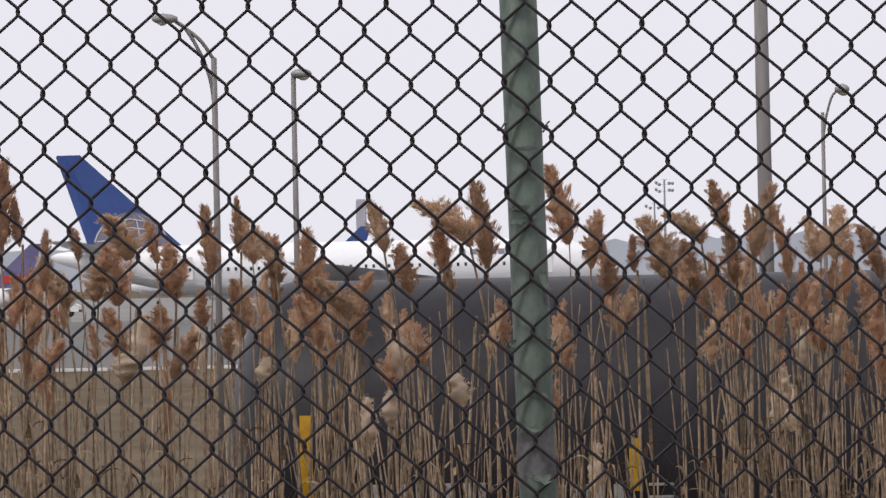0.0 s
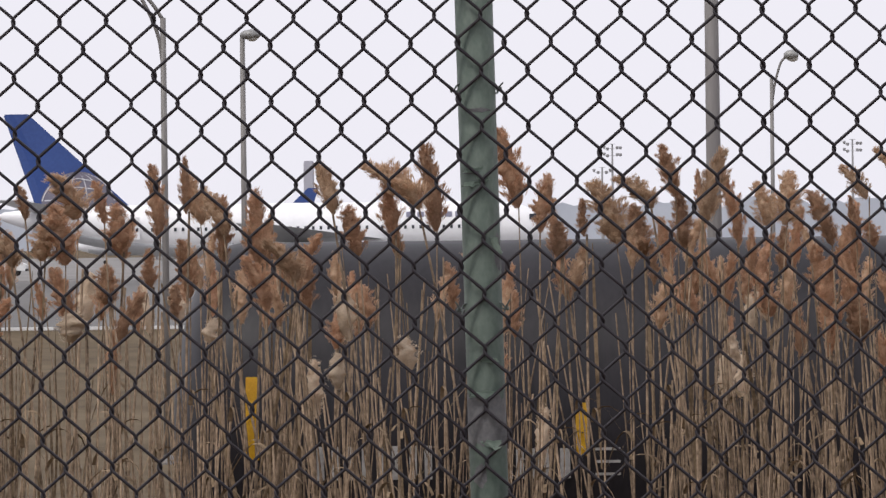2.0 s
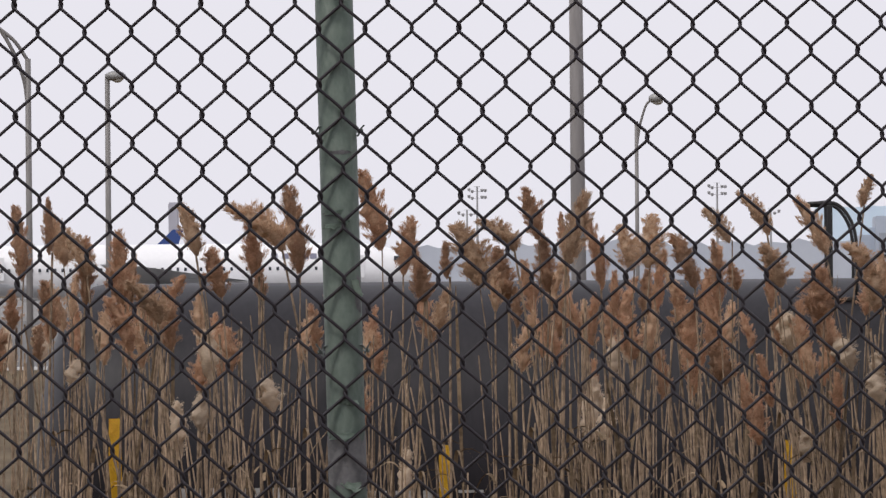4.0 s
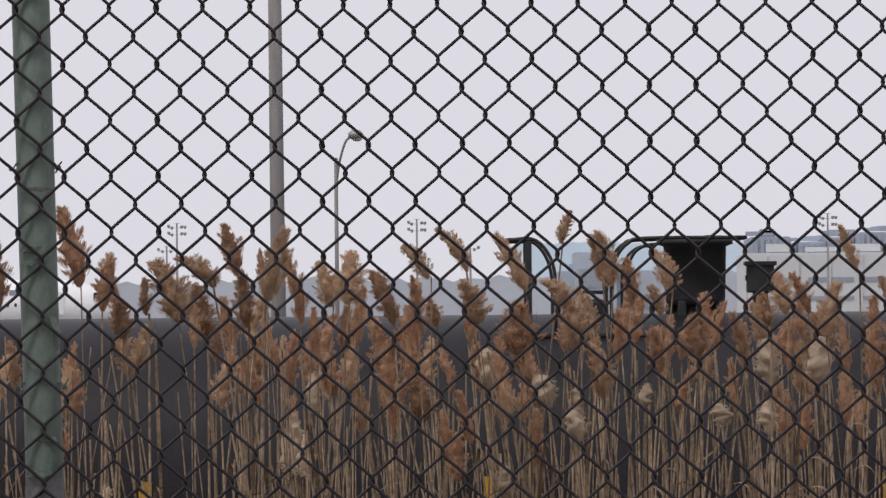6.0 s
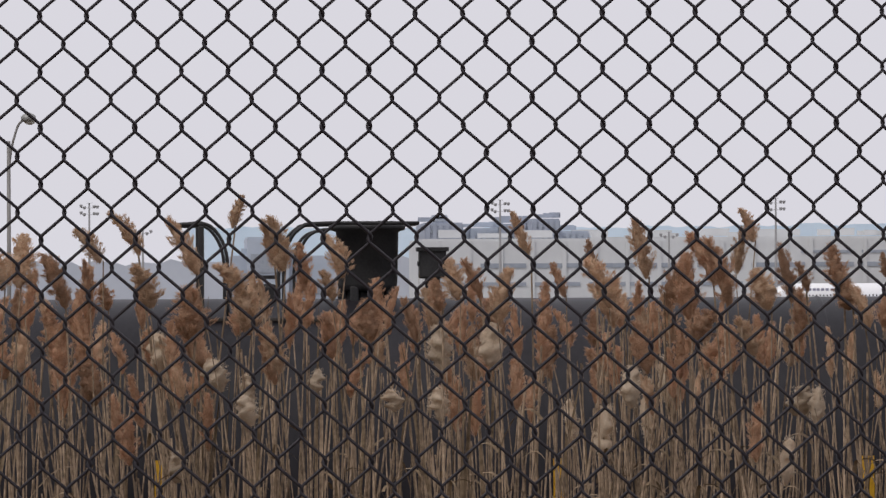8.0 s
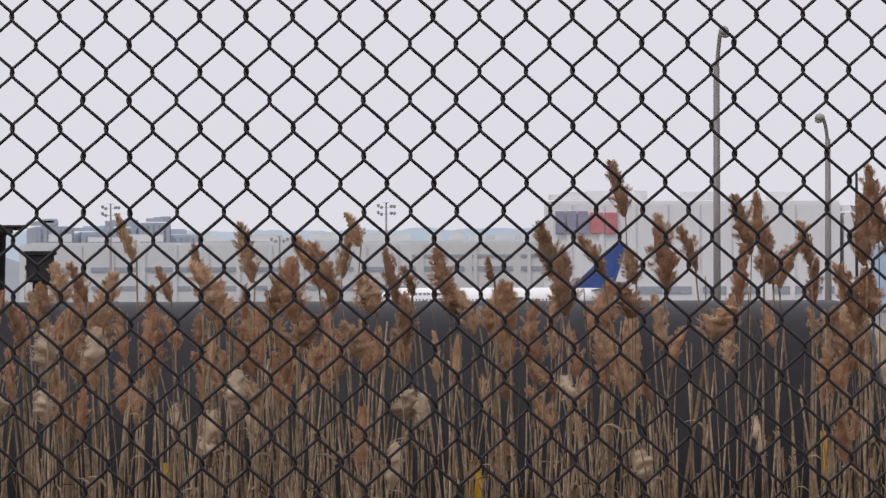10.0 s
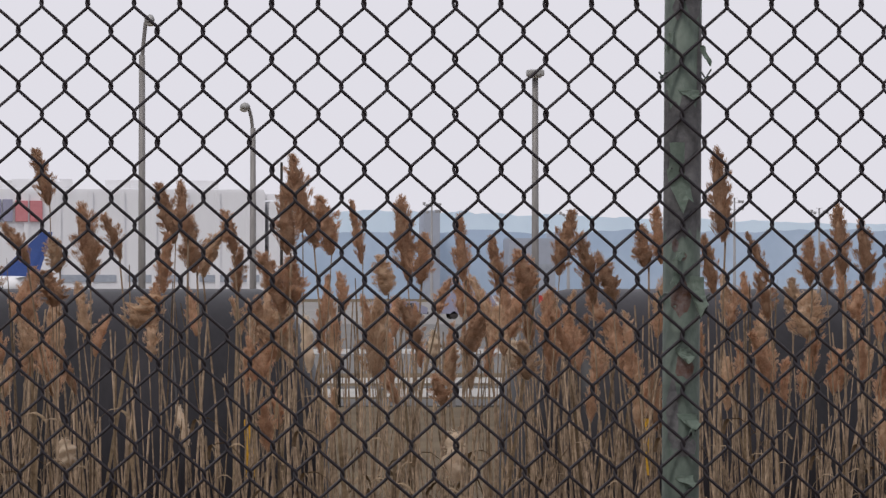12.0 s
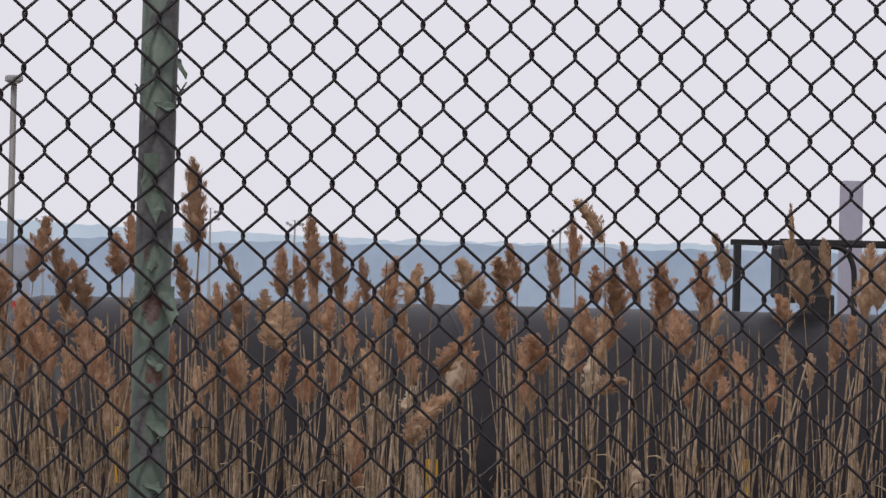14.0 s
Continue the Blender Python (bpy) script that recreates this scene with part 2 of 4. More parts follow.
def strip(name, y0, y1, lift, material, label, x0=-900, x1=1500, cat="road"):
    b = bmesh.new()
    yy = np.linspace(y0, y1, 6)
    loop = [(y, ground_z(y) + lift) for y in yy] + [(y1, ground_z(y1) - .2), (y0, ground_z(y0) - .2)]
    ends = [[b.verts.new((x, y, z)) for y, z in loop] for x in (x0, x1)]
    for k in range(len(loop)):
        q = (k + 1) % len(loop)
        b.faces.new((ends[0][k], ends[1][k], ends[1][q], ends[0][q]))
    b.faces.new(ends[0])
    b.faces.new(ends[1])
    bmesh.ops.recalc_face_normals(b, faces=b.faces)
    return tagged(new(name, mesh_of(b, name, material)), label, cat, kind="structure")


strip("road", 388, 412, .06, M_ASPHALT, "worn grey asphalt airport service road", 20)
strip("road", 452, 468, .06, M_ASPHALT, "second grey asphalt road along the field", 20)
strip("road", 474, 546, .05, M_PAVING, "wide grey paved airfield road below the apron")
strip("apron", 548, 1480, .05, M_CONCRETE, "pale concrete taxiway apron", cat="apron")
strip("rail_bed", 59.6, 66.4, .04, M_BALLAST, "grey stone ballast of the railway track", -80, 110, "track bed")


def rail(y):
    b = solid(-80, 110, y - .035, y + .035, 1.76, 1.92)
    box(b, -80, 110, y - .07, y + .07, 1.755, 1.78)
    return tagged(new("rail", mesh_of(b, "rail", M_STEEL)), "brown steel running rail on the ballast", "rail", "rails of the track", "structure")


rail(62.28)
rail(63.72)


# ---- railway tank cars ----
TANK_R, TANK_Y, TANK_Z = 1.5, 63.0, 4.5


def wheelset(car, x):
    w = part("wheelset", tube(bmesh.new(), [(x, -1.0, -2.13), (x, 1.0, -2.13)], .09, 10), M_STEEL, car)
    for y in (-.75, .75):
        part("wheel", revolve(bmesh.new(), [(y - .07, .42), (y - .02, .45), (y + .05, .45), (y + .07, .40)], "y", (x, 0, -2.13), 24), M_STEEL, w)


def tank_car(x0, x1, strips, fittings, label):
    """A tank between two dished ends on a sill with two bogies; strips: places and heights of yellow reflectors."""
    mid = (x0 + x1) / 2
    h = (x1 - x0) / 2
    car = thing("tank_car", (mid, TANK_Y, TANK_Z), label, "tank car", "tank cars on the track")
    prof = [(-h + .55 * (1 - math.cos(q)), max(.02, TANK_R * math.sin(q))) for q in (math.pi / 2 * k / 10 for k in range(11))]
    prof += [(x, TANK_R) for x in np.linspace(-h + 1.2, h - 1.2, 8)] + [(-s, r) for s, r in reversed(prof)]
    part("tank", revolve(bmesh.new(), prof, "x", (0, 0, 0), 64), M_TANK, car, "sooty grey welded cylindrical tank", smooth=True)
    for x in np.linspace(-h + 1.4, h - 1.4, 6):
        part("weld_seam", revolve(bmesh.new(), [(x - .03, TANK_R - .01), (x - .012, TANK_R + .006), (x + .012, TANK_R + .006), (x + .03, TANK_R - .01)], "x", (0, 0, 0), 64), M_TANK, car, smooth=True)
    part("centre_sill", solid(-h - .35, h + .35, -.28, .28, -1.95, -1.45, .03), M_STEEL, car)
    for s in (-1, 1):
        part("saddle", solid(s * (h - 2.2) - .5, s * (h - 2.2) + .5, -1.15, 1.15, -1.6, -.95, .04), M_STEEL, car)
        part("end_platform", solid(s * (h - .1) - .5, s * (h - .1) + .5, -1.4, 1.4, -1.52, -1.46, .01), M_STEEL, car)
        part("coupler", solid(s * (h + .55) - .3, s * (h + .55) + .3, -.13, .13, -1.85, -1.58, .03), M_STEEL, car)
        part("bogie_frame", solid(s * (h - 2.2) - 1.2, s * (h - 2.2) + 1.2, -1.0, -.85, -2.25, -1.95, .05), M_STEEL, car)
        part("bogie_frame", solid(s * (h - 2.2) - 1.2, s * (h - 2.2) + 1.2, .85, 1.0, -2.25, -1.95, .05), M_STEEL, car)
        for d in (-.88, .88):
            wheelset(car, s * (h - 2.2) + d)
    for x, top, high in strips:
        # the reflector follows the curve of the tank
        b = bmesh.new()
        n = 6
        ring = []
        for k in range(n + 1):
            z = top - TANK_Z - high * k / n
            y = -math.sqrt(TANK_R ** 2 - z * z) - .008
            ring.append([b.verts.new((x - mid + dx, y, z)) for dx in (-.052, .052)])
        for p, q in zip(ring, ring[1:]):
            b.faces.new((p[0], p[1], q[1], q[0]))
        bmesh.ops.solidify(b, geom=b.faces[:], thickness=.004)
        part("reflector", b, M_YELLOW, car, "faded yellow reflective strip")
    fittings(car, mid)
    return car


def on_tank(x0, x1, z0, z1):
    """A thin plate laid on the near side of the tank."""
    b = bmesh.new()
    ring = []
    for k in range(4):
        z = z0 + (z1 - z0) * k / 3
        ring.append([b.verts.new((x, -math.sqrt(TANK_R ** 2 - z * z) - .007, z)) for x in (x0, x1)])
    for p, q in zip(ring, ring[1:]):
        b.faces.new((p[0], p[1], q[1], q[0]))
    bmesh.ops.solidify(b, geom=b.faces[:], thickness=.004)
    return b


def first_car_fittings(car, mid):
    # valve housing with its wide lid, hatch pedestal under it
    X = lambda x: x - mid
    housing = part("valve_housing", revolve(bmesh.new(), [(1.56, .20), (1.58, .235), (1.62, .245), (2.04, .255), (2.06, .31), (2.10, .31), (2.11, .27)], "z", (X(2.36), 0, 0), 28), M_BLACK, car, "matt black cylindrical valve housing", True)
    part("pedestal", revolve(bmesh.new(), [(1.30, .31), (1.41, .29), (1.45, .20), (1.57, .175)], "z", (X(2.36), 0, 0), 24), M_BLACK, housing, smooth=True)
    for k in range(8):
        q = math.pi * (2 * k + .6) / 8
        cx, cy = X(2.36) + .215 * math.cos(q), .215 * math.sin(q)
        part("clamp", solid(cx - .035, cx + .035, cy - .035, cy + .035, 1.38 + .03 * (k % 3), 1.58 + .02 * (k % 2), .012), M_BLACK, housing)
    for k in range(6):
        q = math.pi * 2 * k / 6
        part("lid_bolt", revolve(bmesh.new(), [(2.09, .025), (2.13, .02)], "z", (X(2.36) + .2 * math.cos(q), .2 * math.sin(q), 0), 8), M_BLACK, housing)
    # safety rail round the working platform
    for y in (-.75, .75):
        r = part("handrail", tube(bmesh.new(), bend([(X(1.66), y, 1.38), (X(1.66), y, 1.75), (X(1.70), y, 1.95), (X(1.80), y, 2.07), (X(1.95), y, 2.105), (X(2.74), y, 2.105)]), .015, 8), M_BLACK, car, "bent black steel safety rail", True)
        part("handrail", tube(bmesh.new(), bend([(X(1.79), y + .1, 1.38), (X(1.79), y + .1, 1.80), (X(1.83), y + .1, 1.96), (X(1.92), y + .1, 2.04), (X(2.04), y + .1, 2.06)]), .013, 8), M_BLACK, car, smooth=True)
        part("handrail", tube(bmesh.new(), bend([(X(.84), y, 2.10), (X(1.00), y, 2.11), (X(1.10), y, 2.06), (X(1.18), y, 1.93), (X(1.21), y, 1.75), (X(1.21), y, 1.36)]), .014, 8), M_BLACK, car, smooth=True)
        part("rail_post", solid(X(.975), X(1.02), y - .02, y + .02, 1.25, 2.09, .008), M_BLACK, car)
        part("handrail", tube(bmesh.new(), bend([(X(.80), y, 2.08), (X(.84), y, 2.10), (X(1.02), y, 2.10)]), .017, 8), M_BLACK, car, smooth=True)
    part("end_rail", tube(bmesh.new(), [(X(2.74), -.75, 2.105), (X(2.76), 0, 2.105), (X(2.74), .75, 2.105)], .015, 8), M_BLACK, car)
    part("platform", solid(X(.93), X(2.52), -.74, .74, 1.315, 1.35, .01), M_STEEL, car, "dark grated working platform")
    part("unloading_valve", solid(X(1.36), X(1.62), -.2, .1, 1.36, 1.62, .03), M_BLACK, car)
    part("valve_wheel", revolve(bmesh.new(), [(1.66, .12), (1.69, .12)], "z", (X(1.5), -.05, 0), 16), M_BLACK, car)
    gauge = part("vent_box", solid(X(2.78), X(3.00), -.12, .12, 1.66, 1.91, .015), M_BLACK, car, "small black vent box on a stem")
    part("stem", solid(X(2.83), X(2.95), -.06, .06, 1.34, 1.67, .01), M_BLACK, gauge)
    part("lug", solid(X(2.76), X(3.02), -.14, .14, 1.88, 1.915, .005), M_BLACK, gauge)
    part("lug", solid(X(2.77), X(2.81), -.10, .10, 1.76, 1.80, .005), M_BLACK, gauge)
    # white stencilled marks low on the side
    for x0, x1, z0, z1 in ((-4.20, -4.02, 4.10, 4.37), (-3.95, -3.78, 4.10, 4.37), (-3.72, -3.54, 4.10, 4.37), (-3.46, -3.28, 4.10, 4.37), (-2.70, -2.55, 4.10, 4.34),
                           (-2.48, -2.33, 4.10, 4.34), (-2.26, -2.18, 4.10, 4.34)):
        part("stencil_bar", on_tank(X(x0), X(x0) + .06, z0 - TANK_Z, z1 - TANK_Z), M_WHITEPAINT, car, "worn white stencil bar")
        part("stencil_bar", on_tank(X(x1) - .06, X(x1), z0 - TANK_Z, z1 - TANK_Z), M_WHITEPAINT, car)
    for z in (4.12, 4.22, 4.32):
        part("stencil_bar", on_tank(X(-1.98), X(-1.78), z - TANK_Z, z + .022 - TANK_Z), M_WHITEPAINT, car)
    for x in (6.02, 5.30):
        part("reflector", on_tank(X(x) - .36, X(x), 4.335 - TANK_Z, 4.385 - TANK_Z), M_YELLOW, car)


def second_car_fittings(car, mid):
    X = lambda x: x - mid
    for y in (-.75, .75):
        part("rail_post", solid(X(18.17), X(18.23), y - .03, y + .03, 1.2, 2.08, .008), M_BLACK, car)
        part("handrail", solid(X(18.14), X(21.0), y - .022, y + .022, 2.07, 2.12, .008), M_BLACK, car, "straight black steel safety rail")
        part("handrail", tube(bmesh.new(), bend([(X(18.53), y, 2.07), (X(18.68), y, 2.05), (X(18.77), y, 1.95), (X(18.80), y, 1.77), (X(18.80), y, 1.28)]), .025, 8), M_BLACK, car, smooth=True)
        part("rail_post", solid(X(20.6), X(20.66), y - .03, y + .03, 1.2, 2.08, .008), M_BLACK, car)
    housing = part("valve_housing", solid(X(18.32), X(18.78), -.15, .15, 1.62, 2.07, .03), M_BLACK, car, "matt black box-shaped valve housing")
    part("pedestal", solid(X(18.60), X(18.80), -.2, .2, 1.36, 1.66, .02), M_BLACK, housing)
    part("latch", solid(X(18.34), X(18.42), -.31, -.27, 1.58, 1.66, .01), M_BLACK, housing)


tank_car(-5.45, 9.95, [(-4.71, 4.93, .66), (-2.08, 4.70, .42), (.66, 4.72, .46), (3.83, 4.72, .46), (6.29, 4.73, .46), (9.13, 4.95, .46)], first_car_fittings,
         "sooty grey railway tank car with black top fittings")
tank_car(11.45, 26.85, [(12.36, 4.95, .46), (15.0, 4.73, .46), (17.66, 4.78, .46)], second_car_fittings, "sooty grey railway tank car behind the reeds")


# ---- lamps and masts ----
def lamp_pole(name, x, y, top, arms, head, base_r, top_r, label):
    """A tapered pole; arms: points of the arm beyond the top, head: its size, 0 for none."""
    z0 = ground_z(y)
    lamp = thing(name, (x, y, z0), label, "street lamp", "road lamps")
    part("pole", tube(bmesh.new(), [(0, 0, -.1), (0, 0, (top - z0) / 2), (0, 0, top - z0)], [base_r, (base_r + top_r) / 2, top_r], 16), M_POLE, lamp, smooth=True)
    part("base_flange", revolve(bmesh.new(), [(-.05, base_r * 1.9), (.05, base_r * 1.9), (.25, base_r * 1.2)], "z", (0, 0, 0), 12), M_POLE, lamp)
    last = Vector((0, 0, top - z0))
    for arm in arms:
        pts = [Vector((a, 0, b - z0)) for a, b in arm]
        part("arm", tube(bmesh.new(), bend(pts), top_r * .66, 10), M_POLE, lamp, smooth=True)
        last = pts[-1]
    if head == "flat":
        box_ = part("lamp_head", solid(-.22, .22, -.25, .25, top - z0 - .02, top - z0 + .17, .05), M_LAMP, lamp, "flat grey box lamp head")
        part("lens", solid(-.15, .15, -.18, .18, top - z0 - .06, top - z0 - .02, .01), M_GLASS, box_)
    elif head:
        dx, long = head
        body = part("lamp_head", loft(bmesh.new(), [[(last.x + dx * s, w * math.cos(q), last.z + .06 + hh * math.sin(q)) for q in (2 * math.pi * k / 10 for k in range(10))]
                                                     for s, w, hh in ((-.12 * long, .08, .05), (.1 * long, .17, .12), (.5 * long, .22, .16), (.85 * long, .18, .11), (long, .06, .04))]), M_LAMP, lamp, "grey cobra lamp head", True)
        part("lens", revolve(bmesh.new(), [(-.10, .05), (-.06, .13), (0, .16)], "z", (last.x + dx * long * .55, 0, last.z - .02), 12), M_GLASS, body)
    return lamp


lamp_pole("street_lamp", -18.36, 210, 12.15, [[(-.02, 10.9), (-.12, 11.6), (-.38, 12.3), (-.75, 12.95), (-1.0, 13.15)], [(0, 12.1), (-.35, 12.62), (-.8, 13.0), (-1.05, 13.18)]], (-1, .62), .105, .078, "tall grey street lamp with a curved double arm")
lamp_pole("street_lamp", -16.2, 210, 11.60, [], (1, .5), .10, .068, "grey street lamp with a short head on its pole")
lamp_pole("street_lamp", -1.83, 210, 10.30, [[(.02, 9.7), (.10, 10.2), (.25, 10.7), (.38, 10.86)]], (1, .36), .070, .050, "thin grey street lamp with a curved arm")
lamp_pole("street_lamp", 28.11, 210, 12.40, [[(0, 12.3), (.06, 12.9), (.10, 13.3)]], (.3, .8), .12, .085, "tall grey street lamp beside the airport road")
lamp_pole("street_lamp", 38.6, 260, 11.46, [[(0, 11.3), (-.06, 11.8), (-.14, 12.12)]], (-.5, .6), .15, .09, "slim grey street lamp with a short bent arm")
lamp_pole("street_lamp", 39.05, 210, 11.88, [], "flat", .12, .085, "grey street lamp with a flat head")

mast = thing("steel_mast", (-2.45, 150, 0), "thick grey-brown tapered steel mast", "mast")
part("shaft", tube(bmesh.new(), [(.02, 0, -.1), (0, 0, 6.5), (-.03, 0, 17)], [.17, .145, .115], 20), M_POLE_BIG, mast, smooth=True)
part("base_plate", solid(-.35, .35, -.35, .35, -.05, .06, .01), M_POLE_BIG, mast)
marker = thing("marker_post", (61.7, 386, 0), "thin dark steel post beside the service road", "post")
part("shaft", tube(bmesh.new(), [(0, 0, -.1), (0, 0, 5.6)], [.09, .07], 10), M_STEEL, marker, smooth=True)
part("cap", revolve(bmesh.new(), [(5.58, .09), (5.66, .09), (5.70, .03)], "z", (0, 0, 0), 10), M_STEEL, marker)
thin = thing("thin_pole", (39.58, 260, 0), "thin dark marker pole in the field", "pole")
part("shaft", tube(bmesh.new(), [(0, 0, -.1), (0, 0, 10.3)], [.07, .045], 8), M_STEEL, thin)


def flood_mast(x, y, top, rows, lamps, label):
    z0 = ground_z(y)
    m = thing("floodlight_mast", (x, y, z0), label, "floodlight mast", "apron floodlight masts")
    H = top - z0
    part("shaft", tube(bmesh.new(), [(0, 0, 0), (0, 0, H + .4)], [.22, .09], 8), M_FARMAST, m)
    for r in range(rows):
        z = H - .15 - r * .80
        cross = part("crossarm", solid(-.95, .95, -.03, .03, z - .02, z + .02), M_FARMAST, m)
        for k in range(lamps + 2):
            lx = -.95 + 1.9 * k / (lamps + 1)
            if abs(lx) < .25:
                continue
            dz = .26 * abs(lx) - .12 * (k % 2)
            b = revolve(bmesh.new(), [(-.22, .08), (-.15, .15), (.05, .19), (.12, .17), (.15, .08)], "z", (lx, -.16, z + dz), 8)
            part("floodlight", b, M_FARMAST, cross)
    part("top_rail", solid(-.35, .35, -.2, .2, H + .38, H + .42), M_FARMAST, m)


for x, top, rows in ((-26.4, 16.6, 2), (1.5, 16.8, 2), (49.3, 17.0, 2), (81.5, 17.1, 2), (154.9, 16.0, 2), (191.4, 16.4, 2), (234.4, 15.1, 1), (201.7, 15.2, 1), (171.3, 14.9, 1)):
    flood_mast(x, 900, top, rows, 4, "distant grey mast with clustered floodlights")
for x, top in ((7.7, 13.8), (69.0, 13.2), (-27.6, 13.9)):
    flood_mast(x, 900, top, 1, 3, "shorter distant mast with a row of floodlights")


# ---- aircraft ----
def section(x, cy, cz, ry, rz, n=24):
    return [(x, cy + ry * math.cos(2 * math.pi * k / n), cz + rz * math.sin(2 * math.pi * k / n)) for k in range(n)]


def foil(points_a, points_b):
    return loft(bmesh.new(), [points_a, points_b])


def airliner(at, name_label, scale=1.0, tail=None, globe=True, group=""):
    """A narrow-body jet, nose towards +x, wheels at the base point; about 42 m long."""
    tail = tail or M_BLUE
    jet = thing("airliner", at, name_label, "airliner", group)
    jet.scale = (scale,) * 3
    prof = [(0, 3.1, .05, .05), (.35, 3.12, .55, .5), (1.0, 3.2, 1.0, .95), (2.2, 3.35, 1.45, 1.4), (3.6, 3.45, 1.75, 1.8), (5.2, 3.5, 1.88, 2.0), (8, 3.5, 1.88, 2.0), (27, 3.5, 1.88, 2.0),
            (31, 3.62, 1.75, 1.85), (35, 4.05, 1.3, 1.4), (38.5, 4.45, .75, .85), (40.6, 4.7, .3, .35), (41, 4.75, .08, .1)]
    L = 41.5
    part("fuselage", loft(bmesh.new(), [section(L - s, 0, z, ry, rz) for s, z, ry, rz in prof]), M_WHITE, jet, "white painted fuselage", True)
    # grey lower hull, slightly proud
    low = bmesh.new()
    rings = []
    for s, z, ry, rz in prof[3:-2]:
        rings.append([(L - s, (ry + .012) * math.cos(q), z + (rz + .012) * math.sin(q)) for q in (math.pi + .55 + (math.pi - 1.1) * k / 12 for k in range(13))])
    rv = [[low.verts.new(v) for v in r] for r in rings]
    for a, b in zip(rv, rv[1:]):
        for k in range(12):
            low.faces.new((a[k], a[k + 1], b[k + 1], b[k]))
    bmesh.ops.recalc_face_normals(low, faces=low.faces)
    bmesh.ops.solidify(low, geom=low.faces[:], thickness=.01)
    part("belly", low, M_BELLY, jet, "grey painted belly", True)
    fin = part("fin", foil([(1.6, -.03, 12.3), (1.0, 0, 12.3), (1.6, .03, 12.3), (2.7, 0, 12.3)], [(5.4, -.22, 4.9), (3.6, 0, 4.9), (5.4, .22, 4.9), (10.4, 0, 5.0)]), tail, jet, "painted swept tail fin")
    part("rudder", foil([(1.0, -.04, 12.2), (.95, 0, 12.2), (1.0, .04, 12.2), (1.35, 0, 12.2)], [(3.3, -.12, 5.4), (3.2, 0, 5.4), (3.3, .12, 5.4), (4.6, 0, 5.4)]), tail, fin)
    if globe:
        # pale curved lines in the lower fin
        cx, cz, r = 6.3, 5.2, 2.7
        b = bmesh.new()
        rim = []
        for k in range(19):
            q = math.pi * (.03 + .94 * k / 18)
            dx, dz = math.cos(q), math.sin(q)
            # stop short of the leading and trailing edges
            lead = (7.3 * (10.3 - cx) - 7.7 * (cz - 5.0)) / max(1e-6, 7.3 * dx + 7.7 * dz)
            trail = (7.4 * (3.9 - cx) + 2.6 * (4.9 - cz)) / min(-1e-6, 7.4 * dx + 2.6 * dz) if 7.4 * dx + 2.6 * dz < 0 else 99
            q_ = min(r + .1, lead if lead > 0 else 99, trail)
            rim.append((cx + dx * q_, cz + dz * q_))
        for y in (-.245, -.235):
            b.faces.new([b.verts.new((x, y, z)) for x, z in rim])
        b.verts.ensure_lookup_table()
        lo, hi = b.verts[:][:19], b.verts[:][19:]
        for k in range(19):
            b.faces.new((lo[k], lo[(k + 1) % 19], hi[(k + 1) % 19], hi[k]))
        bmesh.ops.recalc_face_normals(b, faces=b.faces)
        part("globe_field", b, M_GLOBEFIELD, fin, "muted grey-violet painted globe")
        for q0, q1, rx in ((.25, 2.9, 1.0), (.3, 2.85, .62), (.35, 2.8, .25)):
            b = bmesh.new()
            tube(b, [(cx + r * rx * math.cos(q), -.30 + .1 * math.sin(q), cz + r * math.sin(q)) for q in np.linspace(q0, q1, 14)], .045, 5)
            part("globe_line", b, M_GLOBE, fin)
        for f in (.3, .58, .82):
            ww = r * math.sqrt(1 - f * f)
            part("globe_line", tube(bmesh.new(), [(cx - ww * .95, -.27, cz + r * f - .15), (cx, -.27, cz + r * f + .08), (cx + ww * .6, -.24, cz + r * f - .1)], .04, 5), M_GLOBE, fin)
    for s in (-1, 1):
        part("tailplane", foil([(1.2, s * 7.1, 5.95), (.9, s * 7.1, 5.9), (1.2, s * 7.1, 5.85), (2.6, s * 7.1, 5.9)], [(3.6, s * .6, 5.2), (2.6, s * .6, 5.05), (3.6, s * .6, 4.95), (7.2, s * .6, 5.05)]), M_BELLY, jet)
        wing = part("wing", foil([(19.2, s * 16.6, 4.05), (18.8, s * 16.6, 4.0), (19.2, s * 16.6, 3.95), (20.6, s * 16.6, 4.0)], [(22.5, s * 1.5, 3.0), (19.6, s * 1.5, 2.75), (22.5, s * 1.5, 2.45), (28.4, s * 1.5, 2.75)]), M_BELLY, jet, "grey swept wing")
        eng = part("engine", revolve(bmesh.new(), [(23.2, .45), (24.4, .82), (26.0, 1.0), (27.2, .98), (27.6, .85)], "x", (0, s * 4.9, 1.65), 20), M_WHITE, jet, smooth=True)
        part("intake_lip", revolve(bmesh.new(), [(27.4, .95), (27.65, .92), (27.7, .80), (27.5, .76)], "x", (0, s * 4.9, 1.65), 20), M_METAL, eng)
        part("pylon", solid(24.0, 26.2, s * 4.9 - .12, s * 4.9 + .12, 2.4, 3.0), M_BELLY, eng)
        for x in (18.6, 17.6):
            part("main_wheel", revolve(bmesh.new(), [(s * 2.86 - .2, .45), (s * 2.86 - .1, .56), (s * 2.86 + .1, .56), (s * 2.86 + .2, .45)], "y", (x - .6, 0, .56), 16), M_STEEL, jet)
        part("gear_leg", tube(bmesh.new(), [(17.5, s * 2.8, .5), (17.5, s * 2.6, 2.6)], .12, 8), M_METAL, jet)
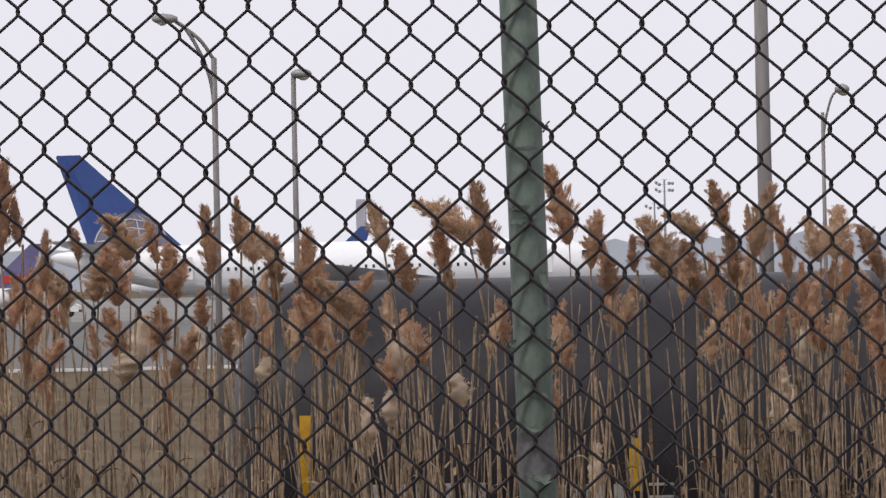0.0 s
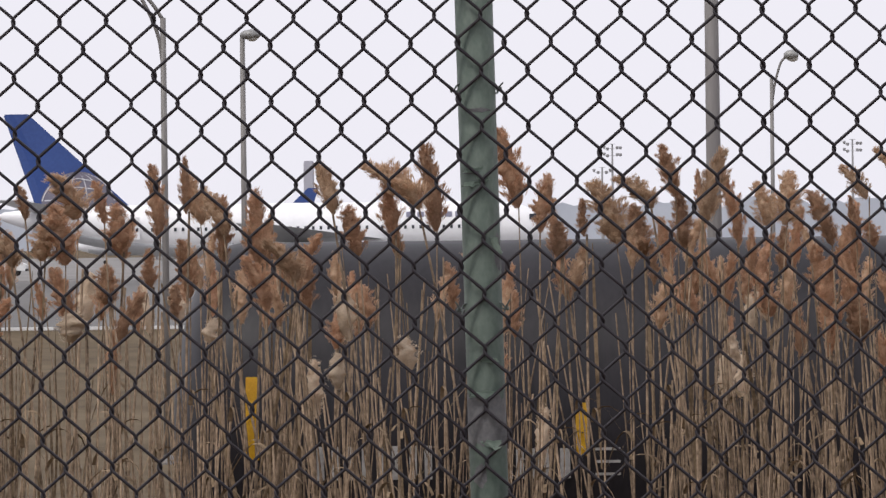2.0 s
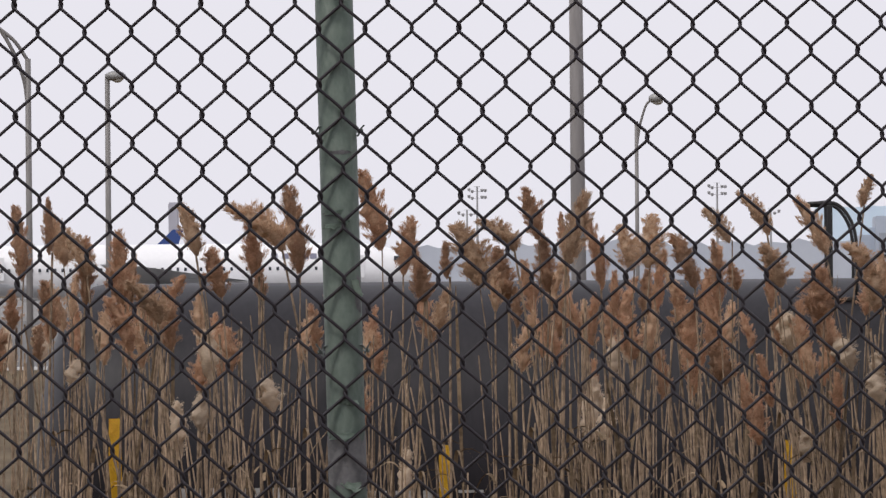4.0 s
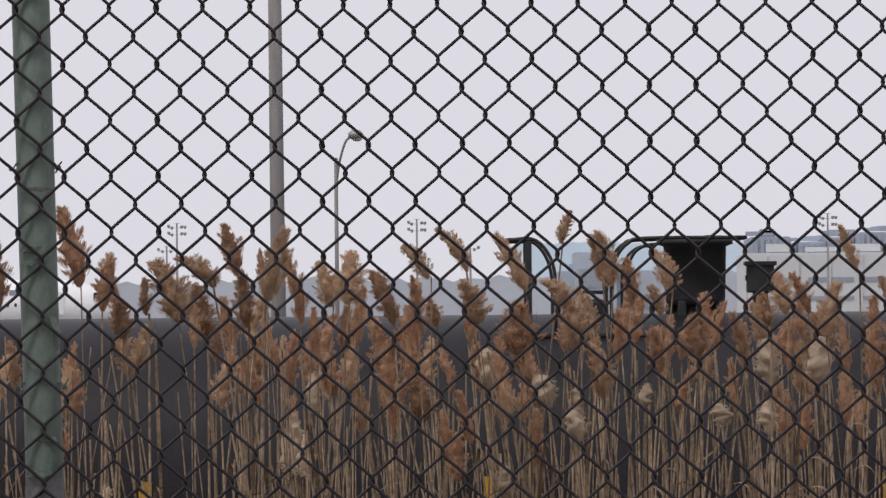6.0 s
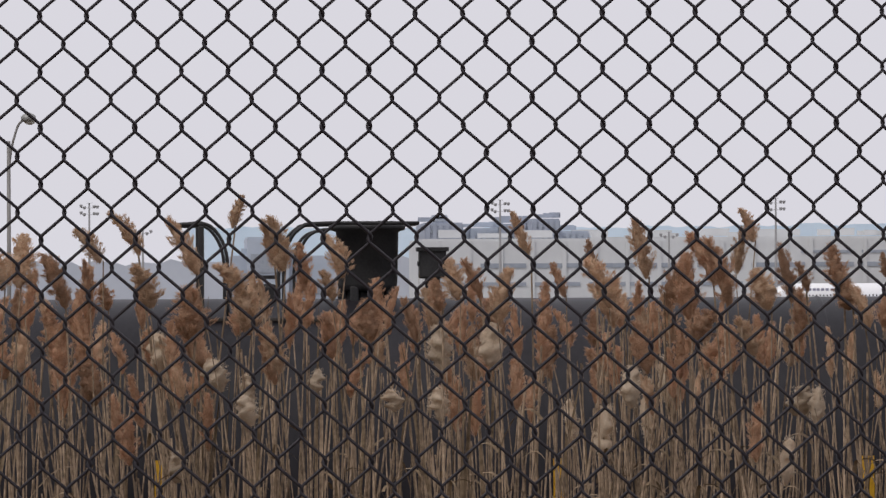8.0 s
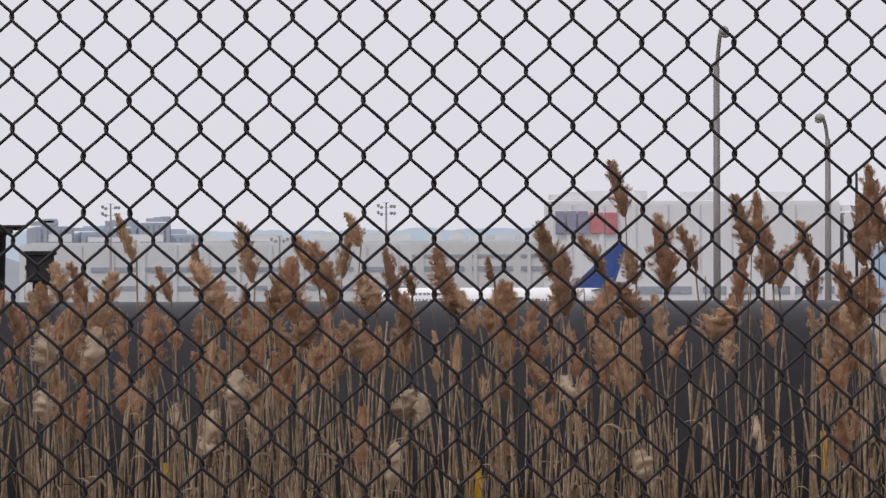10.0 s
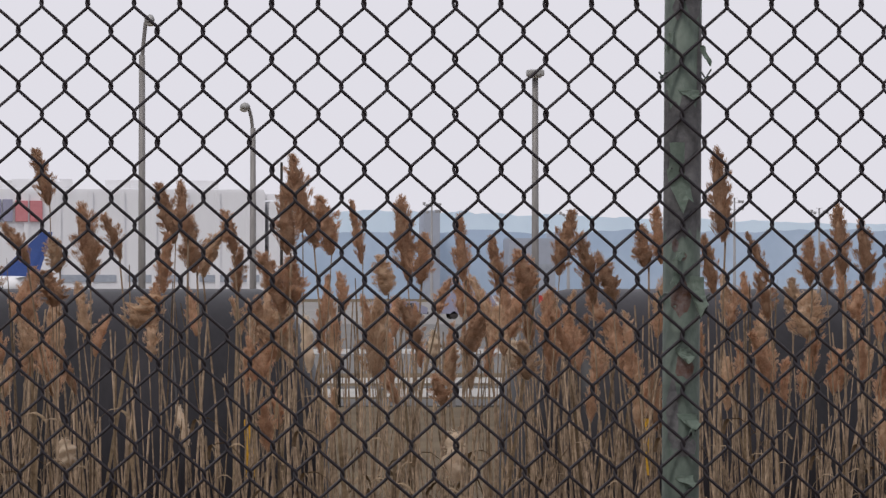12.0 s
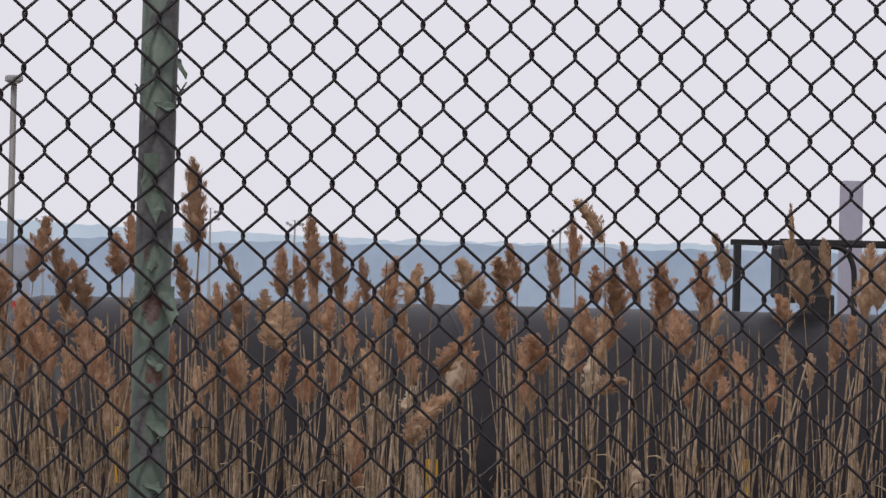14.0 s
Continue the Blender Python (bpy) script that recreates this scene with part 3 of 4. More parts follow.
        part("cockpit_window", solid(L - 2.75, L - 2.1, s * 1.20 - .22, s * 1.20 + .22, 4.05, 4.5, .05), M_DARKGLASS, jet)
        win = bmesh.new()
        for k in range(48):
            x = 9.0 + k * .55
            if k in (17, 18, 34):
                continue
            box(win, x - .09, x + .09, s * 1.87 - .03, s * 1.87 + .03, 3.50, 3.76)
        tagged(part("cabin_windows", win, M_DARKGLASS, jet), kind="stuff")
        for x in (36.2, 10.4):
            part("door_outline", solid(x - .45, x + .45, s * 1.87 - .02, s * 1.87 + .02, 2.9, 4.6, .02), M_WHITE, jet)
        # plain shapes where the carrier's marks stand
        for x in (30.2, 31.0, 31.7, 32.4, 33.0, 33.7, 34.4, 35.1):
            part("livery_block", solid(x - .24, x + .24, s * 1.70 - .03, s * 1.70 + .03, 4.34, 4.74, .02), M_SIGN_A, jet)
    part("nose_wheel", revolve(bmesh.new(), [(-.2, .25), (-.1, .34), (.1, .34), (.2, .25)], "y", (36.6, 0, .34), 14), M_STEEL, jet)
    part("gear_leg", tube(bmesh.new(), [(36.6, 0, .3), (36.6, 0, 2.0)], .1, 8), M_METAL, jet)
    return jet


APRON = 3.42
main = airliner((-62.8, 571, APRON), "white narrow-body airliner with a deep blue tail", globe=True)
main.scale = (1.03, 1, 1)
for at, s, label, m_ in (((-62.0, 566, APRON), .47, "small jet with a violet and red tail", M_PURPLE), ((-66.7, 1000, APRON), .78, "distant parked white airliner with a blue tail", M_BLUE),
                         ((110.6, 900, APRON), .75, "parked white airliner beside the hangar", M_BLUE)):
    jet = airliner(at, label, s, tail=m_, globe=False, group="parked airliners")
    jet.rotation_euler = (0, 0, math.pi)
    if m_ is M_PURPLE:
        part("tail_band", solid(2.6, 7.4, -.26, .26, 6.2, 7.4, .05), M_RED, jet, "red band on the fin")


# ---- buildings ----
def building(name, x0, x1, y, depth, top, wall, label, bands=(), bays=0, roof_units=0, seed=1):
    z0 = ground_z(y) - .5
    rnd = random.Random(seed)
    b = thing(name, ((x0 + x1) / 2, y, z0), label, "building", "airport buildings")
    w, H = (x1 - x0) / 2, top - z0
    part("wall", solid(-w, w, 0, depth, 0, H), wall, b)
    part("roof", solid(-w + .15, w - .15, .15, depth - .15, H, H + .35), wall, b)
    for za, zb in bands:
        n = max(1, int(2 * w / 9))
        for k in range(n):
            xa = -w + 2 * w * (k + .08) / n
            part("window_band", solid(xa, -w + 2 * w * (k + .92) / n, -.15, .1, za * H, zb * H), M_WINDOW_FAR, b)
    for k in range(bays):
        xa = -w + 2 * w * (k + .5) / bays
        part("pilaster", solid(xa - .35, xa + .35, -.3, .1, 0, H), wall, b)
    for k in range(roof_units):
        xa = rnd.uniform(-w * .9, w * .9)
        ww, hh = rnd.uniform(.8, 3.2), rnd.uniform(.8, 2.4)
        part("roof_unit", solid(xa - ww, xa + ww, 2 + .37 * k, 3.2 + .37 * k, H + .55, H + .7 + hh * .5 + .013 * k), wall, b)
    return b


hangar = building("hangar", 123.6, 165, 1100, 12, 19.9, M_HANGAR, "large pale hangar with a painted sign wall", ((.24, .30),), 9, 9, 3)
for dx, wd in ((-20.4, 1.35), (-18.8, 1.35), (-17.2, 1.4)):
    part("sign_block", solid(dx, dx + wd, -.5, .1, 12.7, 15.9, .05), M_SIGN_A, hangar, "blue-violet sign block")
for dx, wd in ((-15.4, 1.8), (-13.3, 1.8)):
    part("sign_block", solid(dx, dx + wd, -.5, .1, 12.7, 15.7, .05), M_SIGN_B, hangar, "orange-red sign block")
building("hangar_annex", 165.6, 169.5, 1100, 10, 18.2, M_HANGAR, "lower pale annex at the hangar's end", ((.3, .36),), 1, 2, 4)
building("warehouse", 58, 122, 1300, 50, 15.6, M_WARE, "long pale warehouse with dark openings", ((.64, .70), (.40, .45), (.10, .20)), 12, 12, 5)
building("warehouse", 85, 190, 1500, 50, 17.4, M_WARE, "second long pale warehouse", ((.62, .68), (.80, .84)), 10, 14, 6)
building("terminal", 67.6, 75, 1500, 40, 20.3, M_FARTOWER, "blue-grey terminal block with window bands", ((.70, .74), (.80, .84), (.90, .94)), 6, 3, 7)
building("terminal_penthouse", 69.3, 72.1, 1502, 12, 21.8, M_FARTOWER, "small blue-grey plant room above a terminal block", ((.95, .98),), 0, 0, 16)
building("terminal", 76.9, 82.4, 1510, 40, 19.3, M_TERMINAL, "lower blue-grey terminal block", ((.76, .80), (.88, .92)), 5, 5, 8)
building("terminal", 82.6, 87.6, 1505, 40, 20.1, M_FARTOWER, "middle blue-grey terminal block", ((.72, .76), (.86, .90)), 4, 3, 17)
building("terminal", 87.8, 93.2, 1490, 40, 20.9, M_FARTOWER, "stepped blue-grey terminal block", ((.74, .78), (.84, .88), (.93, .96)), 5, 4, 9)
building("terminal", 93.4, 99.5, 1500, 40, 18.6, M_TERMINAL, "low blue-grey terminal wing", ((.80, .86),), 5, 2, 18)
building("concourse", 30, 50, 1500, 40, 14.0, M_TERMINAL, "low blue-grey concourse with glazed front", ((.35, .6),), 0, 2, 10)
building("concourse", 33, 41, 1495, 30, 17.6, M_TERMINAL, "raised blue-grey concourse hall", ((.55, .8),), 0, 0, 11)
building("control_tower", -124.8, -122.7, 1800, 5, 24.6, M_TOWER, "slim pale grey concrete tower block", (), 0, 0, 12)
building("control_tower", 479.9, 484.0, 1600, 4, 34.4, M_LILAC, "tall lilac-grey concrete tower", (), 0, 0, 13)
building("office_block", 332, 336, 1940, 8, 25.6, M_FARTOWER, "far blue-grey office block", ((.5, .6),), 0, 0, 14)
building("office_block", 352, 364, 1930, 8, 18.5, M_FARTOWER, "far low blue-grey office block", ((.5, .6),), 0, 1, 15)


def ridge(y, x0, x1, base, rise, rough, material, label, seed):
    b = bmesh.new()
    n = 420
    rows_ = []
    for k in range(n + 1):
        x = x0 + (x1 - x0) * k / n
        z = base + rise * (.85 + .22 * noise.noise((x / 420.0, seed, 0))) + rough * noise.noise((x / 17.0, seed, 3)) + rough * .7 * noise.noise((x / 6.0, seed, 8))
        rows_.append([b.verts.new((x, y, 0)), b.verts.new((x, y, z)), b.verts.new((x, y + 120, 0))])
    for p, q in zip(rows_, rows_[1:]):
        b.faces.new((p[0], q[0], q[1], p[1]))
        b.faces.new((p[1], q[1], q[2], p[2]))
    return tagged(new("backdrop", mesh_of(b, "backdrop", material)), label, "hills", kind="structure")


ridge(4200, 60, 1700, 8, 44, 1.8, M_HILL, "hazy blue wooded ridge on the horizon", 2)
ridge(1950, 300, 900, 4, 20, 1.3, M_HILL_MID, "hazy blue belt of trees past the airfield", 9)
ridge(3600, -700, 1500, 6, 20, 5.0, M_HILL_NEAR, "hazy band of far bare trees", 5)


# ---- road barriers ----
def barrier(y, z0, high, x0, x1, step, gap, label):
    obj = thing("guardrail", ((x0 + x1) / 2, y, z0), label, "guardrail", "guardrails along the roads")
    mid = (x0 + x1) / 2
    n = int((x1 - x0) / step)
    me = mesh_of(solid(-step * (1 - gap) / 2, step * (1 - gap) / 2, -.04, .04, high * .55, high, .02), "beam", M_BARRIER)
    po = mesh_of(solid(-.08, .08, .04, .16, 0, high), "post", M_POLE)
    for k in range(n):
        o = part("beam", me, None, obj)
        o.location = (x0 + (k + .5) * step - mid, 0, 0)
        o = part("post", po, None, obj)
        o.location = (x0 + k * step - mid, 0, 0)


barrier(386, .0, .95, 60, 100, 3.8, .1, "white guardrail beside the service road")
barrier(449, .05, .72, 52, 108, 3.8, .04, "white guardrail beside the second road")
barrier(500, ground_z(500), .7, 42, 126, 4.2, .04, "white guardrail at the airfield edge")
barrier(480, ground_z(480), .45, -78, -18, 4.2, .2, "white guardrail below the taxiway")


# ---- service vans parked on the apron edge ----
def van(x, y, long, high, body_m, label):
    z0 = ground_z(y) + .06
    v = thing("service_van", (x, y, z0), label, "van", "parked service vans")
    h = long / 2
    prof = [(-h, .45), (h * .98, .45), (h, .95), (h * .80, 1.15), (h * .55, high), (-h * .97, high), (-h, high * .95)]
    b = bmesh.new()
    loft(b, [[(px, -.95, pz) for px, pz in prof], [(px, .95, pz) for px, pz in prof]])
    body = part("body", b, body_m, v)
    part("side_window", solid(h * .18, h * .52, -.97, -.94, high * .62, high * .9, .005), M_DARKGLASS, body)
    part("bumper", solid(h * .96, h * 1.03, -.9, .9, .42, .62, .02), M_STEEL, body)
    for px in (-h * .62, h * .62):
        for s in (-1, 1):
            part("wheel", revolve(bmesh.new(), [(s * .85 - .1, .30), (s * .85 - .06, .36), (s * .85 + .06, .36), (s * .85 + .1, .30)], "y", (px, 0, .36), 14), M_STEEL, v)


for x, y, long, high, m_, label in ((113.5, 640, 5.2, 2.2, M_SIGN_A, "grey-blue service van on the apron"), (116.9, 646, 4.6, 1.9, M_BARRIER, "white low service van on the apron"),
                                    (120.4, 638, 4.8, 2.0, M_RED, "red and dark service van"), (107.8, 642, 4.4, 1.5, M_SIGN_A, "grey-blue car parked on the apron"), (-70.0, 640, 5.0, 2.1, M_BARRIER, "white van by the taxiway")):
    van(x, y, long, high, m_, label)


# ---- reeds ----
REED_SPREAD = (-0.125, 0.315)   # slopes x / y between which the bed is seen


def plume_arrays(seed, length, width, tufts, hairs, nod, woolly=0.0):
    """Vertices and faces of a seed head that starts at the origin: side branches that sweep up and out of a bending axis, each clad in short soft hairs, round a lumpy core."""
    rnd = random.Random(seed)
    vs, fs = [], []
    belly = rnd.uniform(.30, .48)

    def girth(u):
        low = min(1, u / belly)
        high = min(1, (1 - u) / (1 - belly))
        return width * (.22 + .78 * math.sin(1.5708 * min(low, 1)) ** .9) * (.10 + .90 * math.sin(1.5708 * high) ** (.72 - .2 * woolly))

    def axis(u):
        return Vector((nod * length * u * u, .2 * nod * length * u * u, length * u * (1 - .25 * abs(nod) * u)))
    n, sides = 14, 9
    for k in range(n + 1):
        u = k / n
        c = axis(u * .97)
        for q in range(sides):
            a = 2 * math.pi * (q + .5 * (k % 2)) / sides
            g = girth(u) * (.52 + .22 * woolly + (.55 + .25 * woolly) * noise.noise((seed * 1.7 + math.cos(a) * 1.1, math.sin(a) * 1.1, u * length * (26 - 8 * woolly))))
            vs.append((c.x + g * math.cos(a), c.y + g * math.sin(a), c.z))
    for k in range(n):
        for q in range(sides):
            fs.append((k * sides + q, k * sides + (q + 1) % sides, (k + 1) * sides + (q + 1) % sides, (k + 1) * sides + q))
    for k in range(tufts):
        u0 = .90 * (k + rnd.random()) / tufts
        a = k * 2.4 + rnd.uniform(-.7, .7)
        out = Vector((math.cos(a), math.sin(a), 0))
        reach = girth(min(1, u0 + .10)) * rnd.choice((.5, .72, .88, 1.0, 1.16))
        rise = length * rnd.uniform(.13, .24) * (1 - .45 * u0)
        sag = rnd.uniform(-.1, .35) * rise
        root = axis(u0)
        fat = width * rnd.uniform(.15, .25) * (1 + .5 * woolly)
        for _ in range(hairs):
            v = rnd.random() ** .8
            c = root + out * (reach * v ** .75) + Vector((nod * .8 * u0 * rise * v, 0, rise * v - sag * v * v))
            f_ = fat * (math.sin(math.pi * (.12 + .80 * v)))
            p = c + Vector((rnd.uniform(-1, 1), rnd.uniform(-1, 1), rnd.uniform(-1, 1))).normalized() * (f_ * 1.9 * rnd.random() ** .6)
            f = (out * (.30 + .35 * v) + Vector((nod * 1.2 * u0 + rnd.gauss(0, .16 + .4 * woolly), rnd.gauss(0, .16 + .4 * woolly), 1))).normalized()
            t = f.cross(Vector((rnd.gauss(0, 1), rnd.gauss(0, 1), rnd.gauss(0, 1)))).normalized()
            hl, wd = rnd.uniform(.014, .030) * (1 - .5 * woolly), rnd.uniform(.0008, .0015)
            j = len(vs)
            vs += [p - f * hl * .5, p + t * wd, p + f * hl * .5, p - t * wd]
            fs.append((j, j + 1, j + 2, j + 3))
    return [tuple(v) for v in vs], fs


def stem_arrays(seed, height, r, sway):
    rnd = random.Random(seed)
    vs, fs = [], []
    n = 7
    ph = rnd.uniform(0, 6.28)
    for k in range(n + 1):
        u = k / n
        c = Vector((sway * height * (u * u - u) + .012 * math.sin(ph + u * 5), .01 * math.cos(ph + u * 4), height * u))
        rr = r * (1.15 - .55 * u)
        for q in range(4):
            vs.append((c.x + rr * math.cos(q * 1.5708 + .6), c.y + rr * math.sin(q * 1.5708 + .6), c.z))
    for k in range(n):
        for q in range(4):
            fs.append((k * 4 + q, k * 4 + (q + 1) % 4, k * 4 + 4 + (q + 1) % 4, k * 4 + 4 + q))
    return vs, fs


def leaf_arrays(seed, height):
    """A few narrow dry leaves that bend off the stem."""
    rnd = random.Random(seed)
    vs, fs = [], []
    for _ in range(1):
        z0 = height * rnd.uniform(.45, .9)
        a = rnd.uniform(0, 6.28)
        ln = rnd.uniform(.16, .42)
        rise = rnd.uniform(.2, 1.0)
        n = 6
        i = len(vs)
        tw = rnd.uniform(-1, 1)
        for k in range(n + 1):
            u = k / n
            o = ln * u * (.35 + .5 * u)
            z = z0 + ln * (rise * u - (rise + .5) * u * u * u)
            wd = .009 * (1 - u) ** .6 + .0008
            cx, cy = math.cos(a) * o, math.sin(a) * o
            px, py = -math.sin(a + tw * u) * wd, math.cos(a + tw * u) * wd
            vs += [(cx + px, cy + py, z), (cx - px, cy - py, z + .004)]
        for k in range(n):
            fs.append((i + 2 * k, i + 2 * k + 1, i + 2 * k + 3, i + 2 * k + 2))
    return vs, fs


def blade_arrays(seed):
    """A long dry leaf that stands almost upright beside the stems, folded a little along its middle."""
    rnd = random.Random(seed)
    vs, fs = [], []
    ln, wd, bow, tw = rnd.uniform(.7, 1.25), rnd.uniform(.006, .011), rnd.gauss(0, .07), rnd.uniform(-1.2, 1.2)
    n = 7
    for k in range(n + 1):
        u = k / n
        w_ = wd * (math.sin(math.pi * (.12 + .88 * u)) ** .6 if u < 1 else .05)
        x, z = bow * math.sin(u * 2.2), ln * u
        if u > .8:
            x += bow * 2.2 * (u - .8)
        a = tw * u
        vs += [(x - w_ * math.cos(a), -w_ * math.sin(a), z), (x, .004, z), (x + w_ * math.cos(a), w_ * math.sin(a), z)]
    for k in range(n):
        for q in (0, 1):
            fs.append((3 * k + q, 3 * k + q + 1, 3 * k + 4 + q, 3 * k + 3 + q))
    return vs, fs


def data_mesh(name, arrays, material):
    me = bpy.data.meshes.new(name)
    me.from_pydata(arrays[0], [], arrays[1])
    me.materials.append(material)
    me.shade_smooth()
    return me


# one size for all heads, 0.30 m long and 0.10 m across: each reed stretches its own a little
HEAD_L, HEAD_W = .30, .10
NOD = (-.18, .10, .24, -.08, .05, -.28, .32, 0, -.12)
PLUMES = [plume_arrays(100 + k, HEAD_L, .047 + .003 * (k % 3), 40, 84, NOD[k]) for k in range(9)]
PLUMES_THIN = [plume_arrays(100 + k, HEAD_L, .047 + .003 * (k % 3), 28, 62, NOD[k]) for k in range(9)]
FLUFFS = [plume_arrays(320 + k, HEAD_L, .046 + .004 * (k % 3), 26, 90, (-.10, .12, -.05, .08)[k], 1.0) for k in range(4)]
plume_meshes = [data_mesh("plume", a, M_PLUME if k % 2 else M_PLUME_TAN) for k, a in enumerate(PLUMES)]
fluff_meshes = [data_mesh("plume", a, M_FLUFF) for a in FLUFFS]
REED_H = 3.4
stem_sets = [stem_arrays(500 + k, REED_H, .0044 + .0007 * k, (-.10, .05, .12, -.03, .08, -.06)[k % 6]) for k in range(8)]
stem_meshes = [data_mesh("stem", a, M_STEM) for a in stem_sets]
leaf_sets = [leaf_arrays(700 + k, REED_H) for k in range(8)]
leaf_meshes = [data_mesh("leaf", a, M_LEAF) for a in leaf_sets]

reed_kinds = []
for k in range(13):
    fl = k >= 9
    r = thing("reed", (0, -50, -20), "tall dry reed with a pale fluffy seed head" if fl else ("tall dry reed with a tan feathery plume" if k % 2 == 0 else "tall dry reed with a rusty brown feathery plume"), "reed", "tall reeds behind the fence")
    part("stem", stem_meshes[k % 8], None, r)
    part("leaf", leaf_meshes[(k * 3) % 8], None, r)
    part("leaf", leaf_meshes[(k * 3 + 5) % 8], None, r)
    p = part("plume", fluff_meshes[k - 9] if fl else plume_meshes[k], None, r)
    reed_kinds.append(r)
rr = random.Random(77)


def plant(kind, x, y, z, long, wide, tilt, spin=None, lean=None):
    """A reed of that kind whose plume starts at x, y, z, with the plume's length, width and tilt towards +x in degrees."""
    z0 = ground_z(y) - .05
    ly = (tilt * .22 + rr.gauss(-.3, 1.3)) if lean is None else lean
    lx = rr.gauss(0, 1.2)
    h = (z - z0) / math.cos(radians(ly)) / math.cos(radians(lx))
    m = pose(0, 0, 0, lx, ly)
    top = m @ Vector((0, 0, h))
    m = pose(x - top.x, y - top.y, z0, lx, ly)
    o = copy_thing(reed_kinds[kind], m)
    s = h / REED_H
    o.scale = (1, 1, s)
    turn = rr.uniform(0, 360) if spin is None else spin
    own = m.to_3x3().to_4x4() @ Matrix.Diagonal((1, 1, s, 1))
    head = pose(0, 0, 0, 0, tilt) @ pose(0, 0, 0, 0, 0, turn) @ Matrix.Diagonal((wide / HEAD_W, wide / HEAD_W, long / HEAD_L, 1))
    for c in o.children:
        if c.name.startswith("plume"):
            c.matrix_parent_inverse = Matrix.Identity(4)
            loc = Matrix.Translation((0, 0, REED_H - .008))
            # the stem's stretch does not reach the head
            c.matrix_basis = loc @ Matrix.Diagonal((1, 1, 1 / s, 1)) @ pose(0, 0, 0, lx, ly).inverted() @ head
    return o


# the heads that stand out: place along the bed, height where the head starts, length, width, tilt
RUSTY_A = [(-3.97, 6.14, 0.24, 0.1, -10), (-3.95, 5.67, 0.23, 0.1, -5), (-3.94, 6.17, 0.41, 0.11, -1), (-3.86, 6.19, 0.21, 0.06, -7), (-3.76, 5.58, 0.2, 0.09, 1), (-3.76, 5.99, 0.26, 0.06, 4), (-3.6, 6.12, 0.15, 0.06, -5), (-3.43, 5.92, 0.26, 0.15, -2), (-3.42, 5.68, 0.23, 0.1, -8), (-3.25, 6.1, 0.19, 0.07, -10), (-3.24, 5.74, 0.17, 0.11, -3), (-3.18, 5.97, 0.21, 0.12, -6), (-3.05, 5.81, 0.17, 0.07, -3), (-3.01, 6.03, 0.32, 0.08, -1), (-2.89, 6.14, 0.24, 0.05, -1), (-2.88, 5.77, 0.25, 0.09, -2), (-2.57, 5.91, 0.32, 0.11, -3), (-2.54, 5.71, 0.25, 0.1, -2)]
RUSTY_B = [(-2.13, 5.95, 0.21, 0.12, -19), (-1.98, 6.03, 0.3, 0.09, -5), (-1.79, 6.05, 0.38, 0.11, -3), (-1.43, 6.15, 0.35, 0.12, -8), (-1.33, 6.04, 0.25, 0.1, 7), (-1.25, 5.92, 0.16, 0.09, 1), (-1.14, 6.02, 0.16, 0.05, -3), (-0.88, 5.92, 0.23, 0.12, -11), (-0.74, 6.19, 0.23, 0.09, -9), (-0.7, 5.96, 0.24, 0.09, -5), (-0.63, 6.13, 0.17, 0.04, -3), (-0.46, 5.97, 0.35, 0.07, -3), (-0.05, 5.97, 0.25, 0.11, -17), (0.05, 5.97, 0.21, 0.05, -3), (0.07, 5.54, 0.2, 0.12, -3), (0.13, 5.96, 0.12, 0.07, -5), (0.5, 5.82, 0.24, 0.16, -3), (1, 6.03, 0.22, 0.07, -3)]
RUSTY_C = [(1.28, 5.81, 0.19, 0.11, -4), (1.59, 5.95, 0.14, 0.07, -10), (1.77, 6, 0.2, 0.06, -14), (2.14, 6.01, 0.16, 0.05, -18), (2.27, 6.1, 0.16, 0.05, -11), (2.6, 5.96, 0.25, 0.09, 3), (2.69, 5.91, 0.28, 0.11, -5), (2.72, 5.81, 0.15, 0.11, 14), (2.8, 6.06, 0.25, 0.1, -6), (2.86, 5.96, 0.32, 0.09, -3), (3.14, 5.98, 0.26, 0.07, -10), (3.21, 6.03, 0.14, 0.05, -5), (3.36, 6.03, 0.21, 0.09, -14), (3.4, 5.95, 0.14, 0.11, -15), (3.56, 6.09, 0.11, 0.04, -11), (3.63, 5.86, 0.23, 0.1, -6), (3.89, 5.94, 0.28, 0.11, -3), (4.06, 6.11, 0.22, 0.06, -19)]
RUSTY_D = [(4.15, 6.38, 0.25, 0.08, -10), (4.18, 5.93, 0.16, 0.12, -5), (4.34, 6.04, 0.34, 0.12, -4), (4.47, 6.14, 0.22, 0.06, -14), (4.66, 5.99, 0.26, 0.07, 0), (4.71, 6.21, 0.27, 0.09, -11), (4.76, 6.23, 0.25, 0.07, -6), (4.8, 6.08, 0.24, 0.1, -6), (4.98, 6.16, 0.2, 0.08, -11), (4.99, 5.98, 0.21, 0.07, 0), (5.19, 5.89, 0.29, 0.1, -3), (5.22, 6.16, 0.3, 0.1, -3), (5.25, 5.93, 0.21, 0.12, -7), (5.28, 6.26, 0.34, 0.1, -4), (5.34, 6.19, 0.27, 0.09, -6), (5.41, 6.16, 0.26, 0.11, -6), (5.55, 6.12, 0.28, 0.05, -7), (5.76, 6.04, 0.37, 0.11, -6)]
